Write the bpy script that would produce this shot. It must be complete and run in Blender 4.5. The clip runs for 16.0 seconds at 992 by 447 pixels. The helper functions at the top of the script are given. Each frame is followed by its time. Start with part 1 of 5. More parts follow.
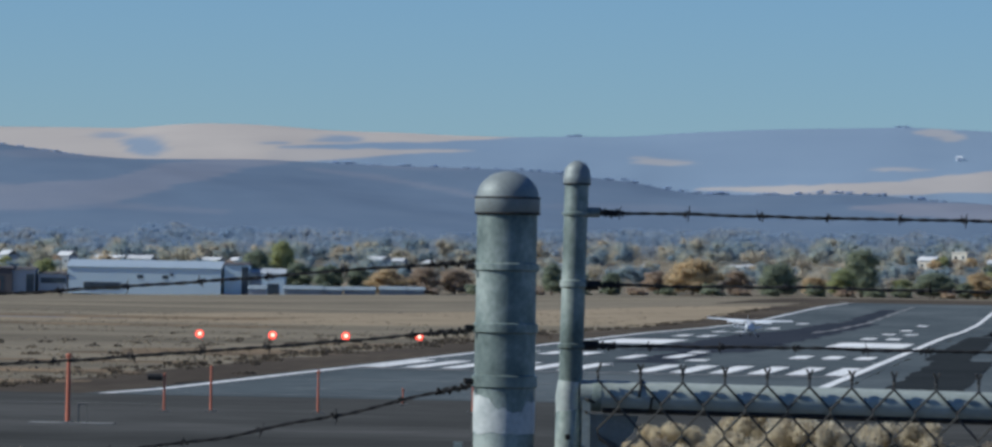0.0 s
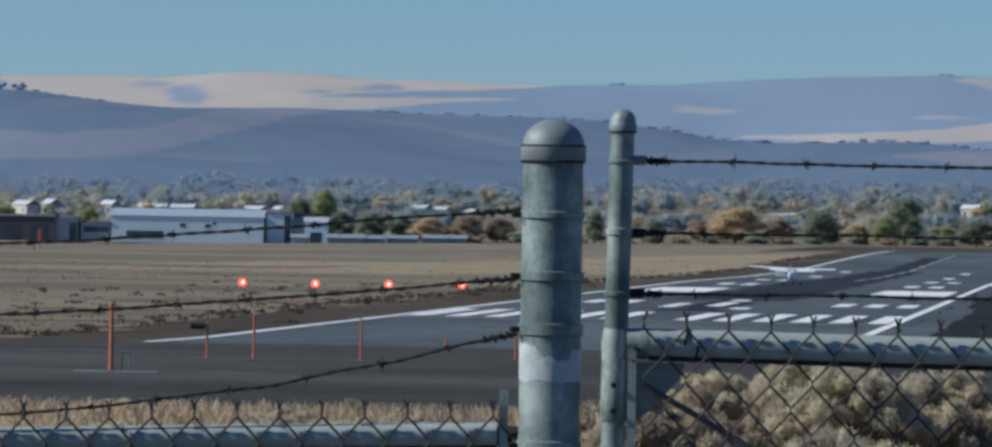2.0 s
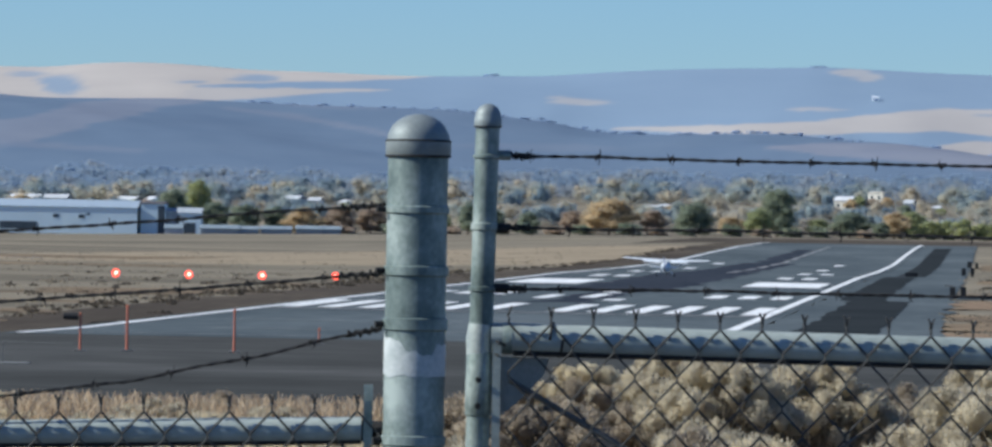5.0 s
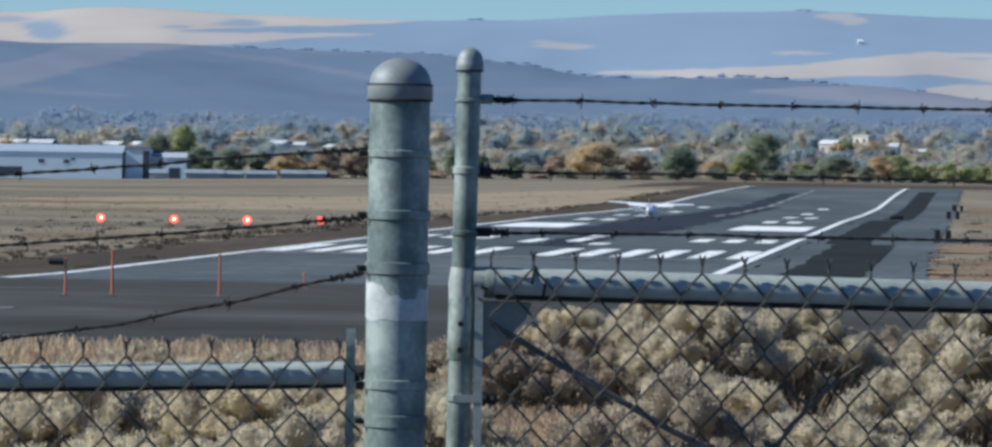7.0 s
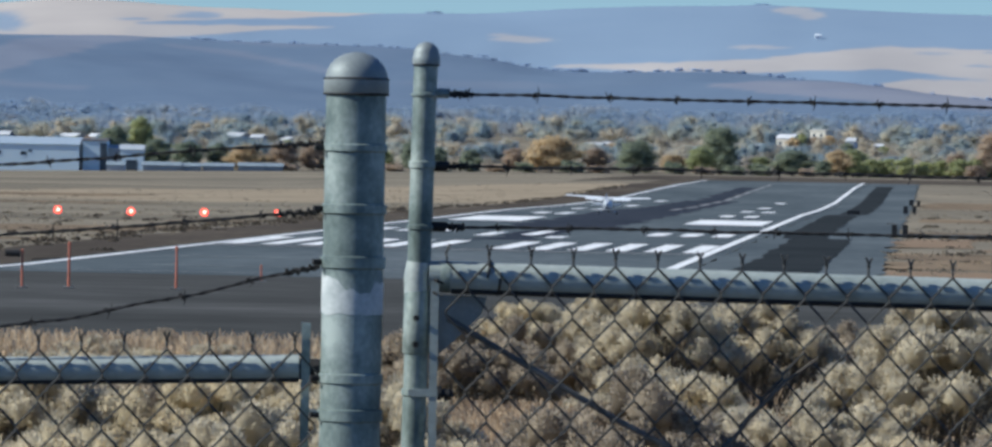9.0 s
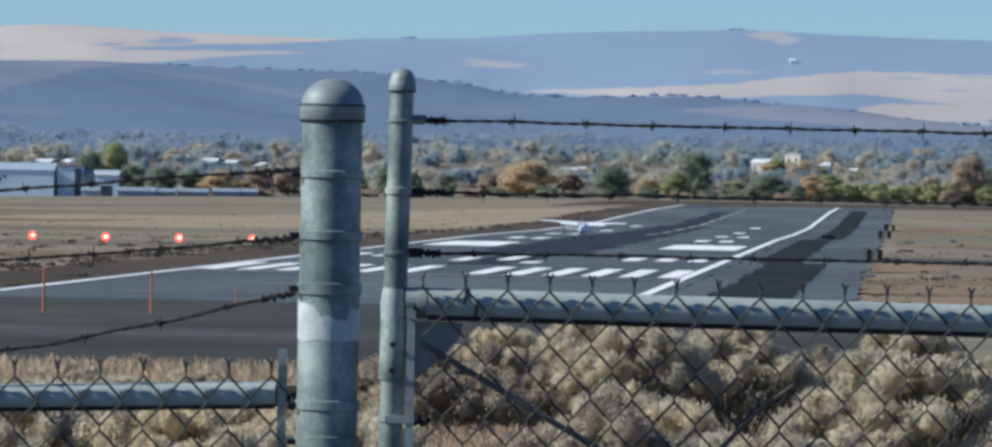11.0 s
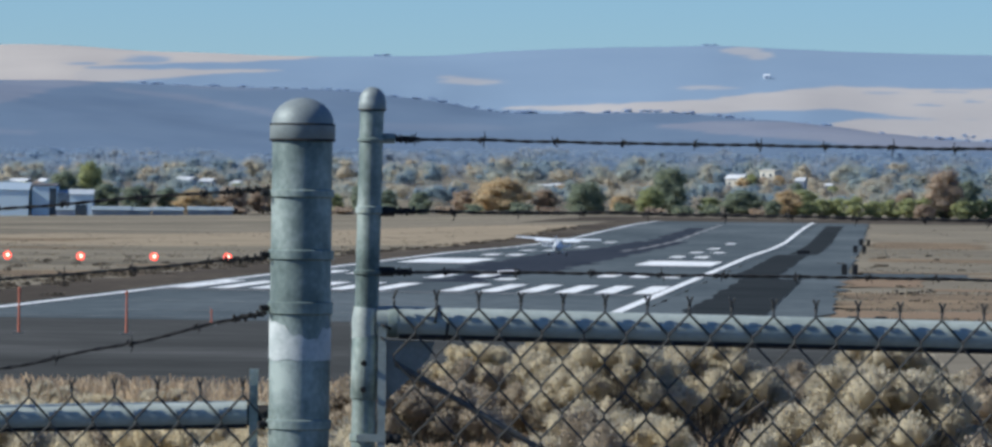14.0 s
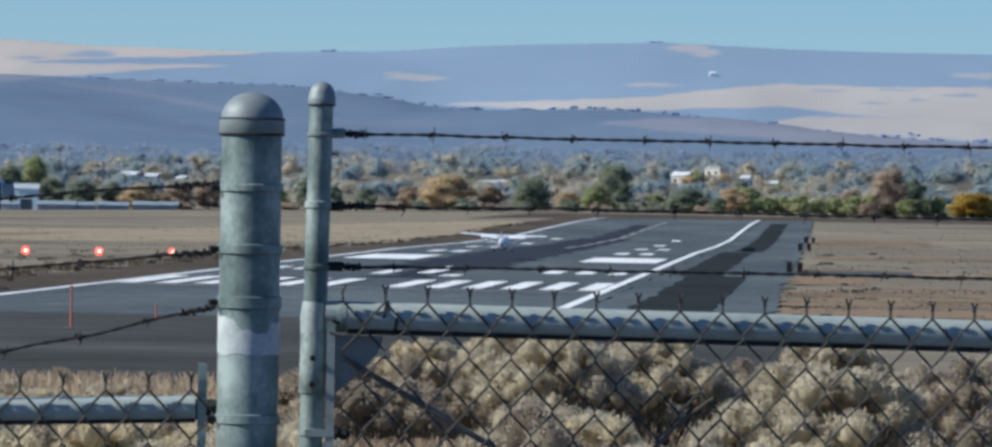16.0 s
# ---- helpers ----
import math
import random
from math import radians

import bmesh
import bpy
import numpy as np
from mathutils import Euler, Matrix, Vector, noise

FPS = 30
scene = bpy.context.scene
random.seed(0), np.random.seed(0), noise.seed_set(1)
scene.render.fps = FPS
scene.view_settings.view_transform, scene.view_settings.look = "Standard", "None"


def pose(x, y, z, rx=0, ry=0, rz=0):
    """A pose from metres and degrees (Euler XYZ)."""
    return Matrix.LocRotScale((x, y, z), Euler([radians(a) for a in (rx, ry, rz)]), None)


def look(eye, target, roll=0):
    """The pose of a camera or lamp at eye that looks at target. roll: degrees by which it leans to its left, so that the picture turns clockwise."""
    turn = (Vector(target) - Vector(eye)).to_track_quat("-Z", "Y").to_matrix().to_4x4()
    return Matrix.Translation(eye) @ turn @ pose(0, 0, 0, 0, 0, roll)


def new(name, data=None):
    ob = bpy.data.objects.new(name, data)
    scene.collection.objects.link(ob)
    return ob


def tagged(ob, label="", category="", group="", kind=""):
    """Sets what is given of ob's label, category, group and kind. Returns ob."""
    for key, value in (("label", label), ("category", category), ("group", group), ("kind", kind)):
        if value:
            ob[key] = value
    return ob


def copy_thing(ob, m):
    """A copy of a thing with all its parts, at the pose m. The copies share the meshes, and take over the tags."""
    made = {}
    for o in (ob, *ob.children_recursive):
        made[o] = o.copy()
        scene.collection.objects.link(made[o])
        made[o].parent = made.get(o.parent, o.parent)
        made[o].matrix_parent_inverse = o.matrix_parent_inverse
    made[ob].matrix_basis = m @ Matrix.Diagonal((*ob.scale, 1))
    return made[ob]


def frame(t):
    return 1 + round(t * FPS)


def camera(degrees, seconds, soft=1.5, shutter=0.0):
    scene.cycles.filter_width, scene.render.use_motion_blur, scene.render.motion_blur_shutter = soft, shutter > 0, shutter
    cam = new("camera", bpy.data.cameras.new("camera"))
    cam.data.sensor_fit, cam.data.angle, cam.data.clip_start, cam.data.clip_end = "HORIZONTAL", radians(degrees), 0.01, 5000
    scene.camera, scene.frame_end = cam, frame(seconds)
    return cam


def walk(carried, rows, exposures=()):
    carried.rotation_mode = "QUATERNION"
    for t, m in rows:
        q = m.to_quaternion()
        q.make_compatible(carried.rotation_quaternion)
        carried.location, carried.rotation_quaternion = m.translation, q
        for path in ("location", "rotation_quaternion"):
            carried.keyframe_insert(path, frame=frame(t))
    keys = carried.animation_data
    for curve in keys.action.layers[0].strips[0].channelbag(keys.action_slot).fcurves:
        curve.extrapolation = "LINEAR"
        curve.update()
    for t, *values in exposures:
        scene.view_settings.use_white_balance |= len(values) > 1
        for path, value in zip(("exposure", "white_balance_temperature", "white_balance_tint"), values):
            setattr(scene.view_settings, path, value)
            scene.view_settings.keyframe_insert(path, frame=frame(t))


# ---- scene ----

# ---------------------------------------------------------------- camera
cam = camera(10.0, 16.0, soft=2.8)
PATH = [
    (0, -0.0004, -0.0001, 7.1561, 0.2908, 0.6596, 1.0099),
    (0.5, -0.0048, -0.0001, 7.1579, 0.1216, 0.9281, 1.0990),
    (1, -0.0090, 0.0000, 7.1565, 0.3465, 0.3870, 0.9780),
    (1.5, -0.0104, 0.0002, 7.1578, 0.7470, 0.3628, 1.1025),
    (2, -0.0060, -0.0000, 7.1554, 0.7124, 0.1314, 0.9643),
    (2.5, -0.0061, 0.0000, 7.1573, 0.4872, -0.1265, 1.1408),
    (3, -0.0034, -0.0000, 7.1572, 0.3408, 0.1031, 1.2317),
    (3.5, -0.0001, -0.0000, 7.1599, -0.0005, -0.3358, 1.2062),
    (4, 0.0061, 0.0000, 7.1610, -0.4044, 0.0984, 1.0164),
    (4.2, 0.0082, -0.0000, 7.1612, -0.5481, 0.1768, 1.0685),
    (6.3, 0.0104, 0.0001, 7.1630, -0.5693, -0.1751, 1.0606),
    (6.5, 0.0114, -0.0000, 7.1616, -0.5536, -0.1465, 1.0663),
    (7, 0.0144, 0.0000, 7.1618, -0.7233, -0.4987, 0.9491),
    (7.5, 0.0139, -0.0001, 7.1627, -0.8203, -0.4904, 1.0067),
    (8, 0.0172, -0.0000, 7.1620, -0.9769, -0.4750, 1.2121),
    (8.2, 0.0173, 0.0000, 7.1622, -1.0273, -0.5878, 1.2053),
    (10.5, 0.0144, -0.0000, 7.1659, -1.3050, -0.3779, 1.1278),
    (11, 0.0142, 0.0000, 7.1657, -1.4066, -0.3006, 1.0683),
    (11.5, 0.0169, 0.0001, 7.1646, -1.4597, -0.2734, 0.9490),
    (12, 0.0213, 0.0000, 7.1654, -1.5477, -0.2871, 0.9163),
    (12.5, 0.0234, -0.0001, 7.1664, -1.6581, -0.2544, 0.8874),
    (13, 0.0222, -0.0001, 7.1667, -1.5852, -0.2094, 0.8426),
    (13.5, 0.0210, 0.0000, 7.1669, -1.5754, -0.2784, 0.8010),
    (14, 0.0217, 0.0000, 7.1680, -1.6561, -0.1258, 0.7498),
    (14.5, 0.0230, 0.0000, 7.1694, -1.7539, -0.0980, 0.6678),
    (15, 0.0222, 0.0001, 7.1668, -1.8866, -0.0452, 0.8821),
    (15.5, 0.0209, 0.0000, 7.1661, -2.0483, -0.2177, 1.0086),
    (16, 0.0149, -0.0000, 7.1665, -2.2102, -0.1554, 0.9990),
]
walk(cam, [(t, pose(x, y, z, 0, 0, yaw) @ pose(0, 0, 0, 90 + pitch) @ pose(0, 0, 0, 0, 0, roll))
           for t, x, y, z, yaw, pitch, roll in PATH],
     exposures=[(0.0, 0.0), (1.0, -0.08), (2.0, -0.03), (2.5, 0.28), (3.5, 0.38), (16.0, 0.34)])

# ---------------------------------------------------------------- sky and sun
SUN_DIR = Vector((-0.81, -0.095, 0.575)).normalized()
world = bpy.data.worlds.new("sky")
scene.world = world
world.use_nodes = True
wn = world.node_tree.nodes
sky = wn.new("ShaderNodeTexSky")
sky.sky_type = "NISHITA"
sky.sun_disc = False
sky.sun_elevation = math.asin(SUN_DIR.z)
sky.sun_rotation = math.atan2(SUN_DIR.x, SUN_DIR.y)
sky.air_density, sky.dust_density, sky.ozone_density = 1.0, 0.0, 6.0
sky.altitude = 400
tint = wn.new("ShaderNodeMix")
tint.data_type, tint.blend_type = "RGBA", "MULTIPLY"
tint.inputs["Factor"].default_value = 1.0
tint.inputs["B"].default_value = (0.52, 0.70, 0.93, 1)
world.node_tree.links.new(sky.outputs["Color"], tint.inputs["A"])
world.node_tree.links.new(tint.outputs["Result"], wn["Background"].inputs["Color"])
wn["Background"].inputs["Strength"].default_value = 0.096
sun_data = bpy.data.lights.new("sun", "SUN")
sun_data.energy, sun_data.angle, sun_data.color = 5.0, radians(0.6), (0.95, 0.97, 0.915)
sun = new("sun", sun_data)
sun.matrix_world = look(SUN_DIR * 100, (0, 0, 0))


# ---------------------------------------------------------------- materials
def material(name, colours, scale=5.0, fine=60.0, rough=0.8, metal=0.0, bump=0.3, coords="Object",
             stretch=(1, 1, 1), per_object=0.0, per_island=0.0, per_tree=0.0, spread=0.44, fine_mix=0.35, depth=0.01, trans=0.0, spec=0.3):
    """Mottled surface: a large noise walks through the colours, a fine noise adds grain and relief."""
    m = bpy.data.materials.new(name)
    m.use_nodes = True
    n, l = m.node_tree.nodes, m.node_tree.links
    bsdf = n["Principled BSDF"]
    co = n.new("ShaderNodeTexCoord")
    mp = n.new("ShaderNodeMapping")
    mp.inputs["Scale"].default_value = stretch
    l.new(co.outputs[coords], mp.inputs["Vector"])
    big, small = n.new("ShaderNodeTexNoise"), n.new("ShaderNodeTexNoise")
    big.inputs["Scale"].default_value, big.inputs["Detail"].default_value = scale, 5
    small.inputs["Scale"].default_value, small.inputs["Detail"].default_value = fine, 4
    l.new(mp.outputs[0], big.inputs["Vector"]), l.new(mp.outputs[0], small.inputs["Vector"])
    mix = n.new("ShaderNodeMix")
    mix.inputs["Factor"].default_value = fine_mix
    l.new(big.outputs["Fac"], mix.inputs["A"]), l.new(small.outputs["Fac"], mix.inputs["B"])
    value = mix.outputs["Result"]
    if per_object or per_island or per_tree:
        shift = n.new("ShaderNodeMath")
        shift.operation = "MULTIPLY_ADD"
        if per_object:
            info = n.new("ShaderNodeObjectInfo")
            l.new(info.outputs["Random"], shift.inputs[0])
        elif per_tree:
            info = n.new("ShaderNodeAttribute")
            info.attribute_name = "tint"
            l.new(info.outputs["Fac"], shift.inputs[0])
        else:
            info = n.new("ShaderNodeNewGeometry")
            l.new(info.outputs["Random Per Island"], shift.inputs[0])
        amount = per_object or per_island or per_tree
        shift.inputs[1].default_value = amount
        l.new(value, shift.inputs[2])
        centre = n.new("ShaderNodeMath")
        centre.operation = "SUBTRACT"
        l.new(shift.outputs[0], centre.inputs[0])
        centre.inputs[1].default_value = amount / 2
        value = centre.outputs[0]
    ramp = n.new("ShaderNodeValToRGB")
    el = ramp.color_ramp.elements
    while len(el) < len(colours):
        el.new(0.5)
    for i, c in enumerate(colours):
        el[i].position = 0.5 - spread / 2 + spread * i / max(1, len(colours) - 1)
        el[i].color = (*c, 1)
    l.new(value, ramp.inputs["Fac"])
    l.new(ramp.outputs["Color"], bsdf.inputs["Base Color"])
    bsdf.inputs["Roughness"].default_value = rough
    bsdf.inputs["Metallic"].default_value = metal
    bsdf.inputs["Specular IOR Level"].default_value = spec
    if trans:
        leaf, both = n.new("ShaderNodeBsdfTranslucent"), n.new("ShaderNodeMixShader")
        both.inputs["Fac"].default_value = trans
        l.new(ramp.outputs["Color"], leaf.inputs["Color"])
        l.new(bsdf.outputs[0], both.inputs[1]), l.new(leaf.outputs[0], both.inputs[2])
        l.new(both.outputs[0], n["Material Output"].inputs["Surface"])
    if bump:
        b = n.new("ShaderNodeBump")
        b.inputs["Strength"].default_value, b.inputs["Distance"].default_value = bump, depth
        l.new(mix.outputs["Result"], b.inputs["Height"])
        l.new(b.outputs["Normal"], bsdf.inputs["Normal"])
    return m


GALV = material("galvanised_steel", [(0.060, 0.085, 0.083), (0.165, 0.208, 0.196), (0.345, 0.395, 0.372)], 11, 120, 0.55, 0.3, 0.15,
                stretch=(1, 1, 0.8), depth=0.001, spread=0.34, fine_mix=0.22)
GALV_RAIL = material("galvanised_rail", [(0.20, 0.235, 0.225), (0.315, 0.355, 0.338), (0.43, 0.47, 0.445)], 9, 140, 0.6, 0.12, 0.12,
                     stretch=(0.4, 1, 1), depth=0.001)
CAP = material("cast_cap", [(0.15, 0.175, 0.18), (0.25, 0.28, 0.28)], 20, 220, 0.6, 0.3, 0.3, depth=0.001)
TAPE = material("white_tape", [(0.26, 0.30, 0.30), (0.42, 0.45, 0.45), (0.58, 0.61, 0.60)], 18, 120, 0.7, 0, 0.2, depth=0.001)
DARK_IRON = material("weathered_iron", [(0.014, 0.014, 0.016), (0.042, 0.040, 0.038)], 60, 300, 0.75, 0.3, 0.3, depth=0.001)
MESH_WIRE = material("dull_wire", [(0.040, 0.040, 0.039), (0.095, 0.093, 0.088)], 30, 200, 0.7, 0.3, 0.2, depth=0.001)
ASPHALT = material("asphalt", [(0.060, 0.075, 0.087), (0.084, 0.102, 0.114), (0.116, 0.136, 0.149)], 0.03, 0.5, 0.85, 0, 0.0,
                   stretch=(1, 0.25, 1), spread=0.3, fine_mix=0.3, spec=0.0)
APRON = material("apron_asphalt", [(0.043, 0.045, 0.045), (0.062, 0.064, 0.064), (0.094, 0.095, 0.095)], 0.03, 0.4, 0.85, 0, 0.0, stretch=(0.5, 1, 1), spread=0.28, fine_mix=0.35, spec=0.0)
NEW_ASPHALT = material("sealed_asphalt", [(0.020, 0.025, 0.029), (0.036, 0.042, 0.047)], 0.08, 1.5, 0.85, 0, 0.1, spec=0.0)
SHOULDER = material("bare_shoulder", [(0.050, 0.043, 0.038), (0.075, 0.064, 0.055), (0.12, 0.10, 0.08)], 0.05, 0.8, 0.95, 0, 0.2, stretch=(1, 0.2, 1), spec=0.0)
PAINT = material("runway_paint", [(0.45, 0.46, 0.47), (0.66, 0.67, 0.68), (0.78, 0.78, 0.78)], 0.25, 2.5, 0.7, 0, 0.0, spec=0.0)
PAINT_OLD = material("worn_paint", [(0.16, 0.16, 0.17), (0.30, 0.30, 0.31)], 0.3, 2.5, 0.7, 0, 0.0, spec=0.0)
RUBBER = material("rubber_marks", [(0.026, 0.033, 0.047), (0.048, 0.056, 0.072)], 0.05, 1.2, 0.8, 0, 0.0, stretch=(1, 0.1, 1), spec=0.0)
STRAW = material("pale_straw", [(0.20, 0.165, 0.125), (0.27, 0.22, 0.16), (0.32, 0.26, 0.19)], 0.03, 0.2, 0.95, 0, 0.0, spec=0.0)
RED_SOIL = material("brown_soil", [(0.11, 0.085, 0.065), (0.17, 0.13, 0.095), (0.25, 0.185, 0.125)], 0.06, 0.4, 0.95, 0, 0.0, spec=0.0, spread=0.25)
DIRT = material("orange_soil", [(0.165, 0.12, 0.086), (0.265, 0.19, 0.135)], 0.4, 3, 0.95, 0, 0.2, spec=0.0)
ORANGE = material("orange_paint", [(0.36, 0.10, 0.06), (0.48, 0.16, 0.10)], 1.0, 12, 0.6, 0, 0.0)
BLACK = material("black_housing", [(0.012, 0.012, 0.013), (0.03, 0.03, 0.03)], 3, 20, 0.6, 0, 0.0)
CONCRETE = material("concrete", [(0.13, 0.13, 0.125), (0.18, 0.18, 0.17)], 2, 14, 0.9, 0, 0.2)
WHITE = material("white_paint", [(0.62, 0.66, 0.70), (0.76, 0.78, 0.80)], 0.6, 6, 0.45, 0, 0.0)
HANGAR_WALL = material("pale_blue_cladding", [(0.52, 0.64, 0.70), (0.61, 0.72, 0.77)], 0.08, 1.0, 0.6, 0, 0.05)
HANGAR_ROOF = material("blue_grey_roof", [(0.32, 0.39, 0.45), (0.38, 0.45, 0.51)], 0.1, 1.0, 0.5, 0.1, 0.05)
STORE_WALL = material("blue_grey_sheeting", [(0.17, 0.215, 0.25), (0.25, 0.295, 0.33)], 0.3, 2.0, 0.7, 0, 0.05)
BROWN_WALL = material("brown_cladding", [(0.075, 0.07, 0.078), (0.11, 0.10, 0.105)], 0.1, 1.0, 0.8, 0, 0.05)
GREY_WALL = material("grey_cladding", [(0.294, 0.330, 0.367), (0.404, 0.440, 0.478)], 0.1, 1.0, 0.8, 0, 0.05)
DARK_GLASS = material("dark_opening", [(0.03, 0.045, 0.06), (0.07, 0.09, 0.11)], 0.3, 2, 0.3, 0, 0.0)
CREAM_WALL = material("cream_wall", [(0.52, 0.49, 0.42), (0.62, 0.58, 0.50)], 0.2, 2, 0.8, 0, 0.0, per_object=0.2)
ROOF_PALE = material("pale_roof", [(0.450, 0.468, 0.486), (0.630, 0.639, 0.648)], 0.2, 2, 0.6, 0, 0.0, per_object=0.3)
BARK = material("bark", [(0.06, 0.048, 0.04), (0.12, 0.095, 0.075)], 2, 20, 0.95, 0, 0.4)
STEM = material("grey_stem", [(0.07, 0.058, 0.045), (0.15, 0.125, 0.10)], 20, 120, 0.95, 0, 0.0)


def leaf_material(name, colours, amount=0.35, per_tree=0.0):
    return material(name, colours, 0.12, 1.5, 0.95, 0, 0.0, per_island=0 if per_tree else amount, per_tree=per_tree, trans=0.6, spec=0.0)


# Green, olive and brown are paler than the leaves, with haze in the colour.
LEAF_GREEN = leaf_material("hazed_green_leaves", [(0.185, 0.225, 0.185), (0.265, 0.30, 0.22), (0.36, 0.385, 0.255)])
LEAF_OLIVE = leaf_material("hazed_olive_leaves", [(0.27, 0.30, 0.17), (0.39, 0.41, 0.215), (0.51, 0.51, 0.27)])
LEAF_ORANGE = leaf_material("autumn_orange_leaves", [(0.45, 0.35, 0.23), (0.60, 0.47, 0.30), (0.72, 0.58, 0.37)])
LEAF_YELLOW = leaf_material("autumn_yellow_leaves", [(0.30, 0.20, 0.05), (0.46, 0.30, 0.07), (0.55, 0.38, 0.10)])
LEAF_BROWN = leaf_material("hazed_brown_leaves", [(0.33, 0.265, 0.215), (0.46, 0.36, 0.275), (0.57, 0.45, 0.34)])
# Town leaves turned paler and blue-grey: haze mixed into the colour.
LEAF_TOWN = leaf_material("town_hazed_leaves", [(0.26, 0.335, 0.385), (0.325, 0.40, 0.43), (0.40, 0.455, 0.44), (0.49, 0.485, 0.41), (0.57, 0.51, 0.41)], per_tree=0.62)
# Air haze over the far and ridge woods is put into these blue leaf colours.
LEAF_FAR = leaf_material("distant_woods_hazed_leaves", [(0.28, 0.375, 0.49), (0.30, 0.395, 0.50), (0.325, 0.41, 0.50), (0.355, 0.42, 0.485), (0.40, 0.43, 0.46)], per_tree=0.6)
LEAF_RIDGE = leaf_material("ridge_woods_hazed_leaves", [(0.342, 0.437, 0.589), (0.380, 0.475, 0.627)], per_tree=0.3)
FLOWER = leaf_material("pale_seed_heads", [(0.48, 0.41, 0.285), (0.67, 0.58, 0.415), (0.80, 0.72, 0.54)], 0.25)
FLOWER_GREY = leaf_material("grey_seed_heads", [(0.42, 0.365, 0.27), (0.60, 0.53, 0.40), (0.75, 0.67, 0.51)], 0.25)
FLOWER_DARK = leaf_material("brown_spent_heads", [(0.25, 0.205, 0.155), (0.40, 0.335, 0.255), (0.58, 0.49, 0.375)], 0.5)
TUFT = leaf_material("field_tuft_grass", [(0.17, 0.147, 0.115), (0.21, 0.18, 0.138), (0.27, 0.225, 0.16), (0.34, 0.275, 0.19)], 0.6)
WEED = leaf_material("dark_weed_leaves", [(0.065, 0.055, 0.044), (0.115, 0.096, 0.076), (0.19, 0.155, 0.12)], 0.6)
# Dry foliage, its colour darkened for the shade in gaps below the seed heads.
FLOWER_SHADE = leaf_material("shaded_dry_foliage", [(0.13, 0.11, 0.085), (0.22, 0.19, 0.145), (0.35, 0.30, 0.225)], 0.5)
DRY_GRASS = leaf_material("dry_grass_blades", [(0.33, 0.235, 0.15), (0.46, 0.34, 0.225), (0.60, 0.47, 0.325)], 0.5)


def emitter(name, colour, strength):
    m = bpy.data.materials.new(name)
    m.use_nodes = True
    b = m.node_tree.nodes["Principled BSDF"]
    b.inputs["Base Color"].default_value = (*colour, 1)
    b.inputs["Emission Color"].default_value = (*colour, 1)
    b.inputs["Emission Strength"].default_value = strength
    return m


RED_LAMP = emitter("red_lamp", (1.0, 0.10, 0.06), 1.7)
LAMP_CORE = emitter("lamp_core", (1.0, 0.50, 0.40), 2.4)


# ---------------------------------------------------------------- mesh helpers
class Shape:
    """Collects vertices and faces of one mesh."""

    def __init__(self):
        self.v, self.f = [], []

    def add(self, verts, faces):
        k = len(self.v)
        self.v += [tuple(p) for p in verts]
        self.f += [tuple(i + k for i in f) for f in faces]
        return self

    def box(self, c, s, turn=0.0):
        x, y, z = s[0] / 2, s[1] / 2, s[2] / 2
        ca, sa = math.cos(turn), math.sin(turn)
        pts = []
        for dz in (-z, z):
            for dx, dy in ((-x, -y), (x, -y), (x, y), (-x, y)):
                pts.append((c[0] + dx * ca - dy * sa, c[1] + dx * sa + dy * ca, c[2] + dz))
        return self.add(pts, [(3, 2, 1, 0), (4, 5, 6, 7), (0, 1, 5, 4), (1, 2, 6, 5), (2, 3, 7, 6), (3, 0, 4, 7)])

    def tube(self, path, radius, sides=8, cap=True):
        """A round bar along a path; radius may be one number or one for each point."""
        path = [Vector(p) for p in path]
        rs = radius if isinstance(radius, (list, tuple)) else [radius] * len(path)
        verts, faces = [], []
        for i, p in enumerate(path):
            d = (path[min(i + 1, len(path) - 1)] - path[max(i - 1, 0)]).normalized()
            side = d.cross(Vector((0, 1, 0.013)))
            if side.length < 0.05:
                side = d.cross(Vector((1, 0, 0)))
            side.normalize()
            up = side.cross(d)
            for k in range(sides):
                a = 2 * math.pi * k / sides
                verts.append(p + (side * math.cos(a) + up * math.sin(a)) * rs[i])
        for i in range(len(path) - 1):
            for k in range(sides):
                k2 = (k + 1) % sides
                faces.append((i * sides + k, i * sides + k2, (i + 1) * sides + k2, (i + 1) * sides + k))
        if cap:
            faces.append(tuple(range(sides))[::-1])
            faces.append(tuple(range((len(path) - 1) * sides, len(path) * sides)))
        return self.add(verts, faces)

    def lathe(self, x, y, profile, sides=32):
        """Profile rows of radius and height, turned about the vertical at x, y."""
        verts = [(x + r * math.cos(2 * math.pi * k / sides), y + r * math.sin(2 * math.pi * k / sides), z)
                 for r, z in profile for k in range(sides)]
        faces = []
        for i in range(len(profile) - 1):
            for k in range(sides):
                k2 = (k + 1) % sides
                faces.append((i * sides + k, i * sides + k2, (i + 1) * sides + k2, (i + 1) * sides + k))
        faces.append(tuple(range(sides))[::-1])
        faces.append(tuple(range((len(profile) - 1) * sides, len(profile) * sides)))
        return self.add(verts, faces)

    def mesh(self, name, mat, smooth=False):
        me = bpy.data.meshes.new(name)
        me.from_pydata(self.v, [], self.f)
        me.materials.append(mat)
        me.update()
        if smooth:
            me.polygons.foreach_set("use_smooth", [True] * len(me.polygons))
            me.set_sharp_from_angle(angle=radians(40))
        return me


def part(name, shape, mat, parent=None, label="", smooth=False):
    ob = new(name, shape.mesh(name, mat, smooth) if isinstance(shape, Shape) else shape)
    ob.parent = parent
    return tagged(ob, label)


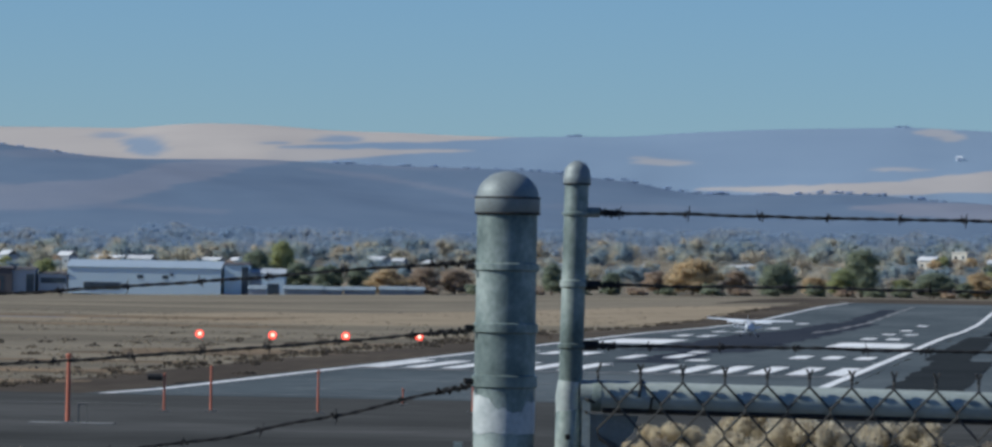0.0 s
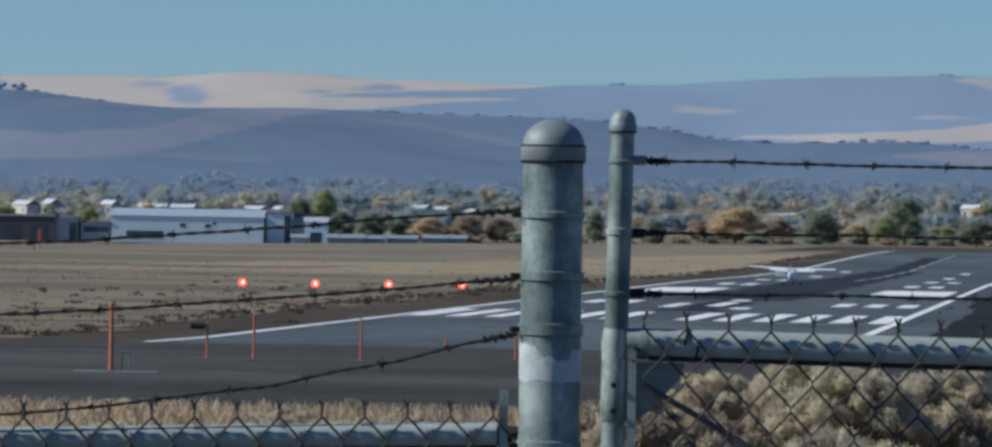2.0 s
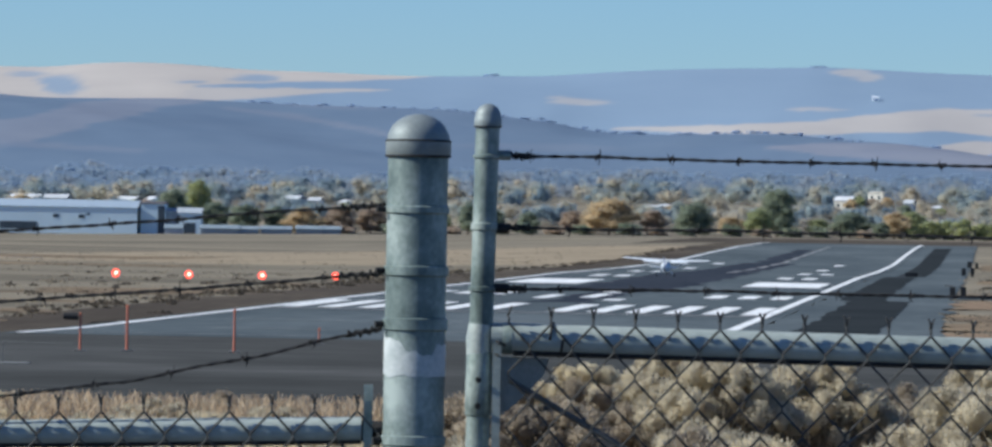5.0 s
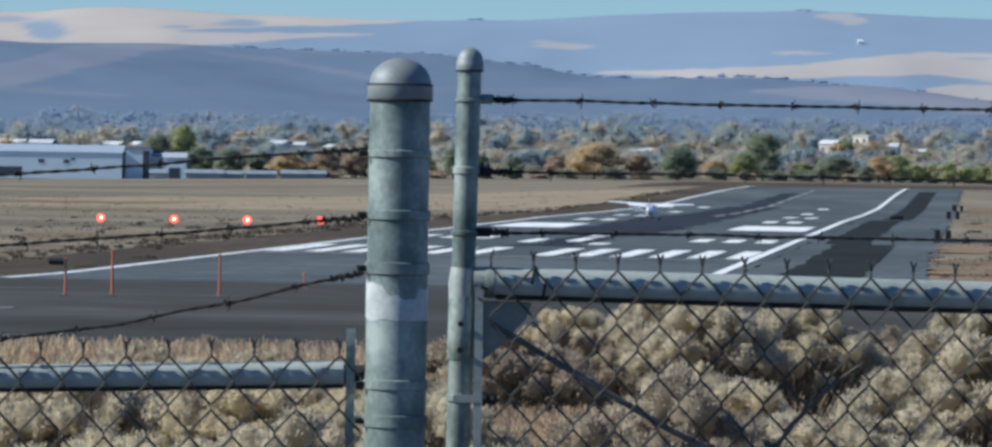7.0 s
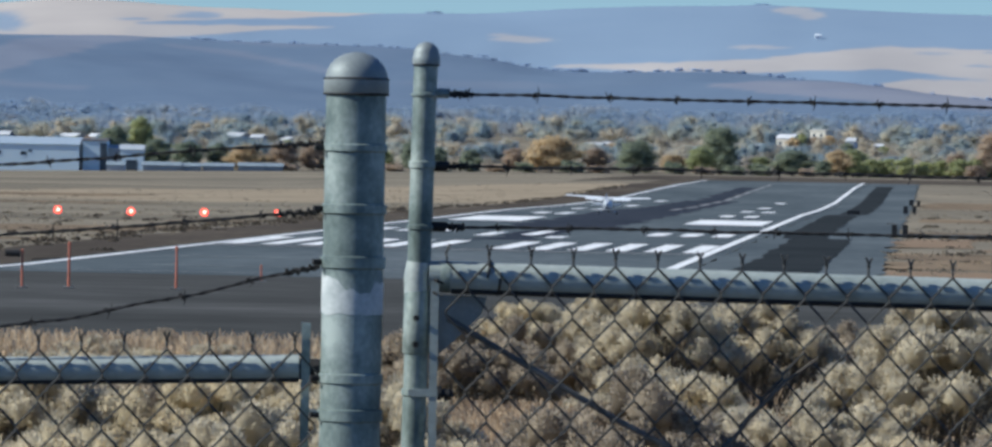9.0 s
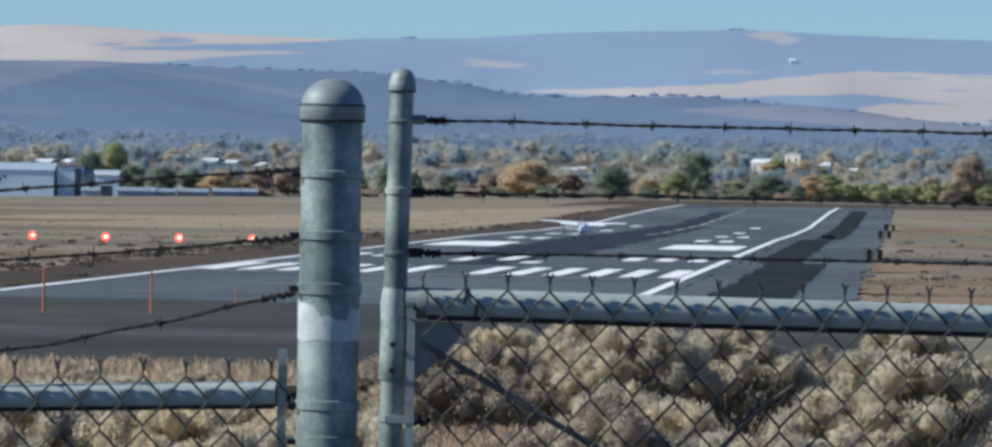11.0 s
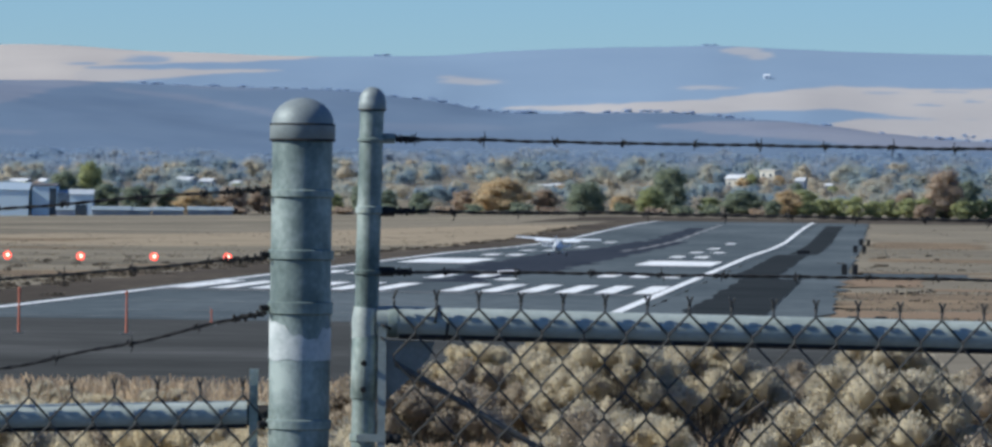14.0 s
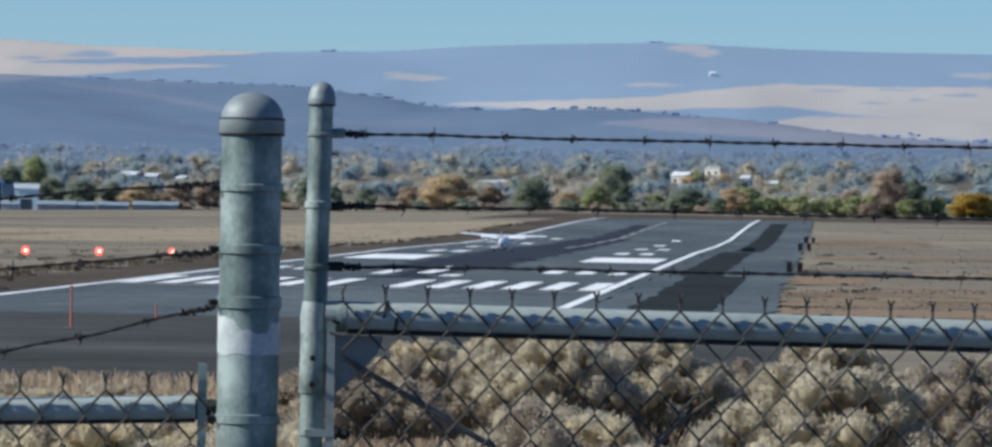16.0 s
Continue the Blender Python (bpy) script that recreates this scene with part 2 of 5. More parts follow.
def thing(name, at, label, category, group="", kind=""):
    """An empty at a thing's base, that carries its parts (given in its own frame)."""
    e = new(name)
    e.empty_display_size = 0.1
    e.location = at
    return tagged(e, label, category, group, kind)


def smoothstep(a, b, x):
    t = min(1.0, max(0.0, (x - a) / (b - a)))
    return t * t * (3 - 2 * t)


def smooth_line(rows, width):
    """A line through rows of (x, value), rounded over a width, as a function of x."""
    xs = np.linspace(rows[0][0] - 0.2, rows[-1][0] + 0.2, 4000)
    vs = np.interp(xs, [r[0] for r in rows], [r[1] for r in rows])
    step = xs[1] - xs[0]
    k = np.arange(-int(3 * width / step), int(3 * width / step) + 1) * step
    bell = np.exp(-0.5 * (k / width) ** 2)
    pad = len(k) // 2
    soft_vs = np.convolve(np.pad(vs, pad, mode="edge"), bell / bell.sum(), mode="valid")
    return lambda x: float(np.interp(x, xs, soft_vs))


def straight(rows, x):
    return float(np.interp(x, [r[0] for r in rows], [r[1] for r in rows]))


# ---------------------------------------------------------------- ground, runway and hills
NEAR_FALL = [(12, 5.1), (30, 5.16), (50, 5.12), (62, 4.7), (110, 2.6), (170, 0.8), (230, 0.0)]
# The runway dips a little, then climbs to a crest, behind which the field runs on to the trees.
FAR_RISE = [(300, 0.0), (400, -0.4), (525, -0.06), (700, 0.42), (850, 0.85), (1000, 0.9), (1150, 1.4), (1300, 2.75), (1450, 4.0), (1600, 4.8), (1700, 4.9),
            (2000, 5.3), (2450, 6.2), (2700, 6.6)]
TOWN_RISE = [(2450, 0.0), (2600, 4.0), (2800, 11.5), (3000, 18.0), (3300, 29.0), (3600, 40.0)]
SLOPE = 0.0973
AXIS = 42.1


def off_axis(x, y):
    """Distance to the right of the runway's centre line."""
    return x + AXIS - SLOPE * y


def ground_z(x, y):
    if y <= 230:
        return straight(NEAR_FALL, y)
    rise = straight(FAR_RISE, y)
    if y > 525:
        rise *= smoothstep(-75 - 85 * smoothstep(900, 1300, y) - 410 * smoothstep(1700, 2400, y), -23, off_axis(x, y))
    return rise + straight(TOWN_RISE, y)


def sheet(name, xs, ys, height, mat):
    nx = len(xs)
    verts = [(x, y, height(x, y)) for y in ys for x in xs]
    faces = [(j * nx + i, j * nx + i + 1, (j + 1) * nx + i + 1, (j + 1) * nx + i)
             for j in range(len(ys) - 1) for i in range(nx - 1)]
    me = bpy.data.meshes.new(name)
    me.from_pydata(verts, [], faces)
    me.materials.append(mat)
    me.polygons.foreach_set("use_smooth", [True] * len(faces))
    return new(name, me)


def ground_material():
    m = material("dry_field", [(0.12, 0.105, 0.085), (0.165, 0.145, 0.115), (0.20, 0.175, 0.138), (0.29, 0.24, 0.175)],
                 0.012, 0.11, 0.95, 0, 0.0, coords="Object", stretch=(0.35, 1.0, 1), fine_mix=0.45, spec=0.0, spread=0.28)
    return m


GROUND = ground_material()
gx = [-2600, -1800, -1200, -900] + list(range(-704, 705, 11)) + [900, 1200, 1800, 2600]
gy = [-900, -300, -60, 0] + list(range(4, 60, 4)) + list(range(60, 250, 10)) + list(range(250, 3420, 25))


def bed_z(x, y):
    """The ground lies a little lower under the far paving."""
    off = off_axis(x, y)
    return ground_z(x, y) - 0.5 * smoothstep(380, 450, y) * (1 - smoothstep(1640, 1655, y)) * smoothstep(-36, -30, off) * (1 - smoothstep(28, 38, off))


# Unseen asphalt on the camera's side, added so the rail's underside reflects less light.
road = sheet("pavement_unseen_dark", range(-30, 31, 2), range(-40, 9, 2), lambda x, y: ground_z(x, y) + 0.02, APRON)
tagged(road, "unseen dark asphalt added to dim light under the gate rail", "pavement", kind="structure")
ground = sheet("ground", gx, gy, bed_z, GROUND)
tagged(ground, "dry tan grass field falling away from the fence to the runway", "ground", kind="structure")

# Crest heights by bearing (metres across for each metre ahead).
NEAR_CREST = [(-0.135, 104), (-0.112, 103), (-0.0955, 102), (-0.0898, 99), (-0.083, 95.5), (-0.071, 92), (-0.063, 92.5), (-0.047, 93.8), (-0.033, 92), (-0.02, 90.3),
              (-0.007, 89.3), (0.004, 88), (0.013, 84), (0.019, 82), (0.0245, 77), (0.031, 74), (0.04, 74), (0.05, 75.5), (0.058, 76), (0.067, 74),
              (0.0725, 70.5), (0.083, 69), (0.088, 66), (0.096, 61.5), (0.125, 58), (0.16, 52)]
FAR_CREST = [(-0.135, 134), (-0.09, 136), (-0.0787, 136.5), (-0.0687, 136), (-0.062, 141), (-0.052, 142), (-0.043, 140.3), (-0.034, 136.8), (-0.023, 136.8),
             (-0.012, 134.7), (0.001, 134.5), (0.0064, 136), (0.0175, 136), (0.029, 141), (0.0455, 145.3), (0.062, 147.3), (0.066, 149), (0.0734, 147.5),
             (0.09, 144.7), (0.107, 143.5), (0.125, 143.5), (0.16, 141)]


near_crest, far_crest = smooth_line(NEAR_CREST, 0.0022), smooth_line(FAR_CREST, 0.0035)
near_flank, far_flank = smooth_line(NEAR_CREST, 0.014), smooth_line(FAR_CREST, 0.016)


def hill_z(x, y):
    """Height of the hills: rounded flanks that take the crest's own line only towards the top."""
    a = x / y
    near = near_flank(a) + (near_crest(a) - near_flank(a)) * smoothstep(3650, 3890, y)
    far = far_flank(a) + (far_crest(a) - far_flank(a)) * smoothstep(4450, 4740, y)
    base = 29.0
    rough = noise.fractal(Vector((x / 260, y / 260, 0)), 1.0, 2.0, 5)
    if y < 3900:
        t = (y - 3300) / 600
        fold = 7 * math.sin(x / 95 + y / 210) * math.sin(math.pi * max(0, min(1, t)))
        return base + (near - base) * smoothstep(-0.08, 1, t) + (fold + 5 * rough) * smoothstep(0, 0.5, t) * (1 - 0.8 * smoothstep(0.7, 1, t))
    if y < 4150:
        return near - 22 * smoothstep(3900, 4150, y) * (1 - 0.45 * smoothstep(0.0, 0.06, a)) + 1.0 * rough
    t = (y - 4150) / 600
    low = near - 22 * (1 - 0.45 * smoothstep(0.0, 0.06, a))
    if t <= 1:
        fold = 4 * math.sin(x / 130 - y / 160) * math.sin(math.pi * t)
        return low + (far - low) * (0.55 * t + 0.45 * smoothstep(0, 1, t)) + fold + 5 * rough * (1 - t)
    return far - 0.10 * (y - 4750)


def hill_material(name, scrub, crop, scale):
    """Ploughed stubble and scrub: an attribute tells where the pale stubble fields, and one flank painted as sunlit,
    lie.
    """
    m = bpy.data.materials.new(name)
    m.use_nodes = True
    n, l = m.node_tree.nodes, m.node_tree.links
    bsdf = n["Principled BSDF"]
    at = n.new("ShaderNodeAttribute")
    at.attribute_name = "stubble"
    co = n.new("ShaderNodeTexCoord")
    nz = n.new("ShaderNodeTexNoise")
    nz.inputs["Scale"].default_value, nz.inputs["Detail"].default_value = scale, 6
    l.new(co.outputs["Object"], nz.inputs["Vector"])
    mixes = []
    for pair in (scrub, crop):
        mx = n.new("ShaderNodeMix")
        mx.data_type = "RGBA"
        mx.inputs["A"].default_value, mx.inputs["B"].default_value = (*pair[0], 1), (*pair[1], 1)
        l.new(nz.outputs["Fac"], mx.inputs["Factor"])
        mixes.append(mx)
    out = n.new("ShaderNodeMix")
    out.data_type = "RGBA"
    l.new(at.outputs["Fac"], out.inputs["Factor"])
    l.new(mixes[0].outputs["Result"], out.inputs["A"]), l.new(mixes[1].outputs["Result"], out.inputs["B"])
    l.new(out.outputs["Result"], bsdf.inputs["Base Color"])
    bsdf.inputs["Roughness"].default_value = 1.0
    bsdf.inputs["Specular IOR Level"].default_value = 0.0
    return m


# Blue scrub and pale crop tones carry the distance haze in the colour.
NEAR_HILL = hill_material("near_hill_hazed_scrub", ((0.108, 0.155, 0.226), (0.142, 0.190, 0.256)), ((0.178, 0.198, 0.256), (0.237, 0.243, 0.279)), 0.02)
FAR_HILL = hill_material("far_hill_hazed_fields", ((0.186, 0.258, 0.349), (0.213, 0.286, 0.371)), ((0.371, 0.339, 0.322), (0.461, 0.417, 0.385)), 0.012)

# Stubble fields, and the near ridge's sunlit flank, as strips of (x, lower edge, upper edge), and small patches of
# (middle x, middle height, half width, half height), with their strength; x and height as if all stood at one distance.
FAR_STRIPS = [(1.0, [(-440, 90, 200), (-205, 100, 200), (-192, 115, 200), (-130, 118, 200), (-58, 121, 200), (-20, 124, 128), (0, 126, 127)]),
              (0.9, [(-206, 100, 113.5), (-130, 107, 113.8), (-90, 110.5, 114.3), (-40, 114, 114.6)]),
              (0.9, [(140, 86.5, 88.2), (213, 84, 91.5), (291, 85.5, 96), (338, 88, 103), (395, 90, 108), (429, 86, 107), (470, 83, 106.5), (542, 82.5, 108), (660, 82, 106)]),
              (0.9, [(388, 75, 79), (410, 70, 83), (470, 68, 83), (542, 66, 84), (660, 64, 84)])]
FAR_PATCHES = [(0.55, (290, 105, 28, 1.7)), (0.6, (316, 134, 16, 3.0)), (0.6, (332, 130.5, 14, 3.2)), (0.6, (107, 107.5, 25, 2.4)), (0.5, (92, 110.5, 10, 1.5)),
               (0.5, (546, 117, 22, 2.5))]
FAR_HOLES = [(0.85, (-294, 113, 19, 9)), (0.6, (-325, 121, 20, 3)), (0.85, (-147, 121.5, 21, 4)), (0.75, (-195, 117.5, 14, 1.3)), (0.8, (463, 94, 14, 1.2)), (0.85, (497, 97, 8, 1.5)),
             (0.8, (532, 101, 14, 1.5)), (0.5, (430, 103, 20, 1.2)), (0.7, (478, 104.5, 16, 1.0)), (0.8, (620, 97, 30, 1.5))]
# The first strip is the ridge's sunlit left flank, put into the colour.
NEAR_FIELDS_AND_LIT = [(0.6, [(-430, 50, 74), (-323, 52, 68), (-264, 57, 73), (-225, 68, 83.5), (-185, 80, 87.5), (-145, 85, 86)]),
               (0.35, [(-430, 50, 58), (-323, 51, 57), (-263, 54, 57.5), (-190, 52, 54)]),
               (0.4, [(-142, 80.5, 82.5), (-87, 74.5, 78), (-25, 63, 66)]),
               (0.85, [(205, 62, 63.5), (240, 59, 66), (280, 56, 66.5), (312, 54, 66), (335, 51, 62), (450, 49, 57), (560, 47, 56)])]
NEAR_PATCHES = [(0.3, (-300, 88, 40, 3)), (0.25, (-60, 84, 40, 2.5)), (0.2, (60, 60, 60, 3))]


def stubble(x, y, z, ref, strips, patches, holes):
    """Share of stubble at a point, laid out by bearing and elevation to fit the camera's view."""
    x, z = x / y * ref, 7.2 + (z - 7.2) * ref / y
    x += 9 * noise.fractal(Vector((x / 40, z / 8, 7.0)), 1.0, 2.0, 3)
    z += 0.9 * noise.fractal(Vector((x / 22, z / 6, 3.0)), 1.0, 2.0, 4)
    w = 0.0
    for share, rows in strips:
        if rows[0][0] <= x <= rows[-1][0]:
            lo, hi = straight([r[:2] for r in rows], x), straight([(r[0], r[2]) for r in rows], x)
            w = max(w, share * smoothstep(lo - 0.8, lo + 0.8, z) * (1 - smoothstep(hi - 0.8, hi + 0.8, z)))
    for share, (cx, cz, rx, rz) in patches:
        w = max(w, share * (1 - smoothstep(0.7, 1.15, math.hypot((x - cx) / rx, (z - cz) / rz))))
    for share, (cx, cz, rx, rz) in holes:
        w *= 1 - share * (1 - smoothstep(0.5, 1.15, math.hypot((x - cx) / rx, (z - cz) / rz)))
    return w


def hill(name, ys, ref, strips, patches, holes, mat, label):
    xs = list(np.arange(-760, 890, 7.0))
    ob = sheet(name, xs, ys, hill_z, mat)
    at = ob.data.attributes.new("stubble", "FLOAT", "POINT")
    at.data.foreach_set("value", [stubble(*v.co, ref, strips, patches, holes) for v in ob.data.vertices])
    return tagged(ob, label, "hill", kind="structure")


hill("backdrop_near_hill", list(np.arange(3290, 3995, 10.0)), 3600, NEAR_FIELDS_AND_LIT, NEAR_PATCHES, [], NEAR_HILL, "hazy blue-brown scrub ridge behind the town")
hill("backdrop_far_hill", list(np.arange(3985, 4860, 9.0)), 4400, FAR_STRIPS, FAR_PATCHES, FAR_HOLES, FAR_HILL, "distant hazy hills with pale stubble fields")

# Runway frame: along the centre line from the threshold, and across it to the right.
HEADING = math.atan(SLOPE)
RWY = Matrix.Translation((SLOPE * 502 - AXIS, 502, 0)) @ Matrix.Rotation(-HEADING, 4, "Z")


def lay(name, l0, l1, s0, s1, lift, mat, step=12.0, parent=None, label="", category="", across=6.0, ragged=0.0, seed=0):
    """A strip of paving or paint in the runway's frame, laid on the ground."""
    ns, nl = max(1, round((s1 - s0) / step)), max(1, round((l1 - l0) / across))
    verts, faces = [], []
    for j in range(ns + 1):
        s = s0 + (s1 - s0) * j / ns
        for i in range(nl + 1):
            ll = l0 + (l1 - l0) * i / nl
            if ragged and i in (0, nl):
                ll += ragged * noise.noise(Vector((s / 18, i * 7.0 + seed, seed))) * 2
            w = RWY @ Vector((ll, s, 0))
            verts.append((ll, s, ground_z(w.x, w.y) + lift))
    for j in range(ns):
        for i in range(nl):
            k = j * (nl + 1) + i
            faces.append((k, k + 1, k + nl + 2, k + nl + 1))
    me = bpy.data.meshes.new(name)
    me.from_pydata(verts, [], faces)
    me.materials.append(mat)
    ob = new(name, me)
    if parent is None:
        ob.matrix_world = RWY
        tagged(ob, label, category, kind="structure")
    else:
        ob.parent = parent
        tagged(ob, label)
    return ob


EDGE = 22.2
END = 1150
runway = lay("runway", -EDGE - 1.5, EDGE + 1.5, -128, END, 0.04, ASPHALT, label="grey asphalt runway with white markings", category="runway")
lay("pavement_apron", -180, EDGE + 17.5, -330, -126, 0.035, APRON, label="dark asphalt apron before the runway threshold", category="pavement", across=20)
lay("pavement_shoulder_west", -EDGE - 12.0, -EDGE - 1.5, -126, END, 0.03, SHOULDER, label="dark bare earth shoulder along the runway", category="pavement", ragged=1.3, seed=1, across=3, step=5)
lay("pavement_shoulder_east", EDGE + 1.5, EDGE + 15.8, -126, END, 0.03, ASPHALT, label="grey asphalt shoulder along the runway", category="pavement", ragged=0.7, seed=2, across=3.5, step=5)
for l0, l1, s0, s1, sd in ((27.0, 33.4, -105, 112, 5), (25.6, 30.4, 112, 385, 6), (27.2, 31.6, 400, 1000, 7)):
    lay("sealed_patch", l0, l1, s0, s1, 0.06, NEW_ASPHALT, parent=runway, label="very dark fresh asphalt patch", ragged=0.35, seed=sd, across=1.7, step=4)
for l0, l1, s0, s1, sd in ((-8.6, 4.6, 150, 420, 3), (-7.4, 3.0, 420, 640, 4), (-5.6, -0.8, 640, 900, 8), (-3.0, 2.0, 60, 150, 9)):
    lay("rubber_streak", l0, l1, s0, s1, 0.065, RUBBER, parent=runway, label="blue-black tyre rubber along the touchdown zone", ragged=1.3, seed=sd, across=2.4, step=5)

# White paint: edge lines, threshold stripes, touchdown and aiming marks, centre line.
for l0 in (-EDGE, EDGE):
    lay("edge_line", l0 - 0.45, l0 + 0.45, -128 if l0 < 0 else -112, END - 2, 0.09, PAINT, parent=runway)
for k in range(6):
    for sign in (-1, 1):
        mid = sign * (3.4 + 3.45 * k)
        lay("threshold_stripe", mid - 0.9, mid + 0.9, 4, 48, 0.09, PAINT, parent=runway)
for sign in (-1, 1):
    a, b = (10.6, 20.4) if sign > 0 else (-19.4, -10.2)
    lay("aiming_mark", a, b, 215, 268, 0.09, PAINT, parent=runway)
    for s0, count in ((106, 3), (310, 2), (396, 2), (490, 1), (598, 1)):
        for k in range(count):
            mid = sign * ((11.2 if sign < 0 else 12.3) + 3.5 * k)
            lay("touchdown_mark", mid - 0.95, mid + 0.95, s0, s0 + 24, 0.09, PAINT, parent=runway)
lay("threshold_bar", -EDGE, EDGE, -5.0, -2.5, 0.09, PAINT_OLD, parent=runway, label="faded threshold bar")
for l0, l1, s0, s1 in ((-1.2, 0.5, 94, 126), (2.4, 4.3, 76, 88), (-1.6, 0.3, 136, 150), (-5.4, -3.8, 84, 112)):
    lay("designator_bar", l0, l1, s0, s1, 0.09, PAINT, parent=runway, label="worn white bar of the runway designation")
for k in range(14):
    lay("centre_dash", -0.5, 0.5, 180 + k * 58, 222 + k * 58, 0.09, RUBBER if k < 4 else PAINT_OLD, parent=runway)
for s0, l0, l1 in ((-168, -34, -12), (-122, -20, 18), (-95, -14, 6), (-60, -18, 4)):
    lay("pavement_seam", l0, l1, s0, s0 + 0.6, 0.12, CONCRETE, parent=runway, label="pale joint in the asphalt")
lay("ground_far_verge", -70, 150, END - 1, 1700, 0.02, SHOULDER, label="dark brown grass verge beyond the runway crest", category="grass", ragged=5.0, seed=51, across=10, step=20)

# Bare soil and straw at the edges of the fields.
for l0, l1, s0, s1, sd in ((38.5, 60, -84, -56, 1), (38.3, 46, 66, 126, 2), (47, 62, 44, 58, 3)):
    lay("ground_soil_patch", l0, l1, s0, s1, 0.05, DIRT, label="bare orange soil beside the runway", category="soil", ragged=2.0, seed=sd, across=3, step=3)
for l0, l1, s0, s1, sd in ((38.3, 62, -48, 30, 41), (45, 80, 120, 150, 42), (40, 120, 300, 345, 43), (40, 62, 560, 690, 44), (39, 70, 172, 186, 45)):
    lay("ground_soil_patch", l0, l1, s0, s1, 0.04, RED_SOIL, label="brown bare soil patch beside the runway shoulder", category="soil", ragged=3.0, seed=sd, across=4, step=5)
lay("pavement_pad", 38.0, 52, 136, 168, 0.06, ASPHALT, label="small grey asphalt pad beside the shoulder", category="pavement", ragged=1.5, seed=46, across=2.5, step=3)
lay("ground_straw_rise", -170, -EDGE - 12.5, 520, 960, 0.02, STRAW, label="pale straw-coloured grass on the far rise", category="grass", ragged=5.0, seed=4, across=8, step=20)
for l0, l1, s0, s1, sd in ((-62, -35, -122, -78, 11), (-90, -50, -124, -100, 12), (-70, -36, -46, -30, 13), (-60, -36, 6, 16, 14), (-58, -37, 60, 110, 17), (-240, -90, 430, 470, 15),
                           (-300, -120, 620, 700, 16), (-48, -37, 160, 176, 18)):
    lay("ground_soil_patch", l0, l1, s0, s1, 0.04, RED_SOIL, label="brown bare soil patch in the dry field", category="soil", ragged=4.0, seed=sd, across=4, step=4)
for l0, l1, s0, s1, sd in ((-172, -156, 588, 622, 19), (-150, -144, 592, 606, 20)):
    lay("pavement_slab", l0, l1, s0, s1, 0.06, CONCRETE, label="pale concrete slab in the dry field", category="slab", ragged=0.6, seed=sd, across=3, step=5)

# ---------------------------------------------------------------- fence, gate and gate post
FY = 9.6
PALE_FITTING = material("worn_pale_fitting", [(0.20, 0.235, 0.235), (0.33, 0.37, 0.36), (0.46, 0.49, 0.47)], 30, 150, 0.6, 0.2, 0.2, depth=0.001)
GUSSET = material("dull_plate", [(0.19, 0.20, 0.19), (0.33, 0.345, 0.325)], 20, 150, 0.7, 0.2, 0.2, depth=0.001)
BRACE = material("dull_brace_rod", [(0.085, 0.083, 0.078), (0.17, 0.165, 0.155)], 30, 200, 0.7, 0.3, 0.2, depth=0.001)
GZ = ground_z(0, FY)


def ring(x, y, z0, z1, r, t=0.004):
    return Shape().lathe(x, y, [(r, z0), (r + t, z0 + 0.002), (r + t, z1 - 0.002), (r, z1)], 36)


def dome(x, y, r, z0, band, top):
    prof = [(r * 0.97, z0), (r * 1.0, z0 + 0.002), (r * 1.0, z0 + band), (r * 0.955, z0 + band + 0.002)]
    for k in range(1, 9):
        a = math.pi / 2 * k / 8
        prof.append((max(0.001, r * 0.955 * math.cos(a)), z0 + band + 0.002 + (top - z0 - band - 0.002) * math.sin(a)))
    return Shape().lathe(x, y, prof, 36)


post = thing("gate_post", (-0.030, FY - 0.03, GZ), "thick mottled galvanised steel post with domed cap and white tape", "post")
part("tube", Shape().lathe(0, 0, [(0.0515, -0.2), (0.0515, 1.8), (0.0508, 2.2)], 40), GALV, post, smooth=True)
part("cap", dome(0, 0, 0.0552, 7.284 - GZ, 0.024, 7.355 - GZ), CAP, post, "grey cast dome cap", smooth=True)
for z in (7.2815, 7.3075):
    part("cap_seam", ring(0, 0, z - GZ, z - GZ + 0.004, 0.0545, 0.0018), DARK_IRON, post, "dark seam line")
for z, h in ((7.190, 0.014), (7.085, 0.018), (6.993, 0.022), (6.799, 0.018), (6.735, 0.022)):
    band = part("brace_band", ring(0, 0, z - GZ - 0.004, z - GZ + h - 0.004, 0.0518, 0.0032), GALV, post, smooth=True)
    part("bolt", Shape().tube([(-0.053, -0.014, z - GZ + h / 2 - 0.004), (-0.068, -0.02, z - GZ + h / 2 - 0.004)], 0.005, 8), DARK_IRON, band)
rows = 30
tv, tf = [], []
for k in range(rows + 1):
    a = math.pi + math.pi * 1.04 * k / rows - 0.02
    lo = 6.913 + 0.006 * noise.noise(Vector((k * 0.23, 1, 0)))
    hi = 6.968 + 0.012 * noise.noise(Vector((k * 0.31, 5, 0))) - 0.018 * smoothstep(10, 14, k) * (1 - smoothstep(20, 22, k)) + 0.01 * (1 - smoothstep(8, 11, k))
    for z in (lo, (lo + hi) / 2, hi):
        tv.append((0.0523 * math.cos(a), 0.0523 * math.sin(a), z - GZ))
for k in range(rows):
    for i in range(2):
        tf.append((k * 3 + i, k * 3 + 3 + i, k * 3 + 4 + i, k * 3 + 1 + i))
part("tape", Shape().add(tv, tf), TAPE, post, "torn band of white tape", smooth=True)

# Gate leaf: a leaning upright with cap, top rail, stretcher bar, gusset and brace.
GY = FY + 0.115
gate = thing("gate", (0.088, GY, GZ), "galvanised chain-link gate with barbed wire upright", "gate")


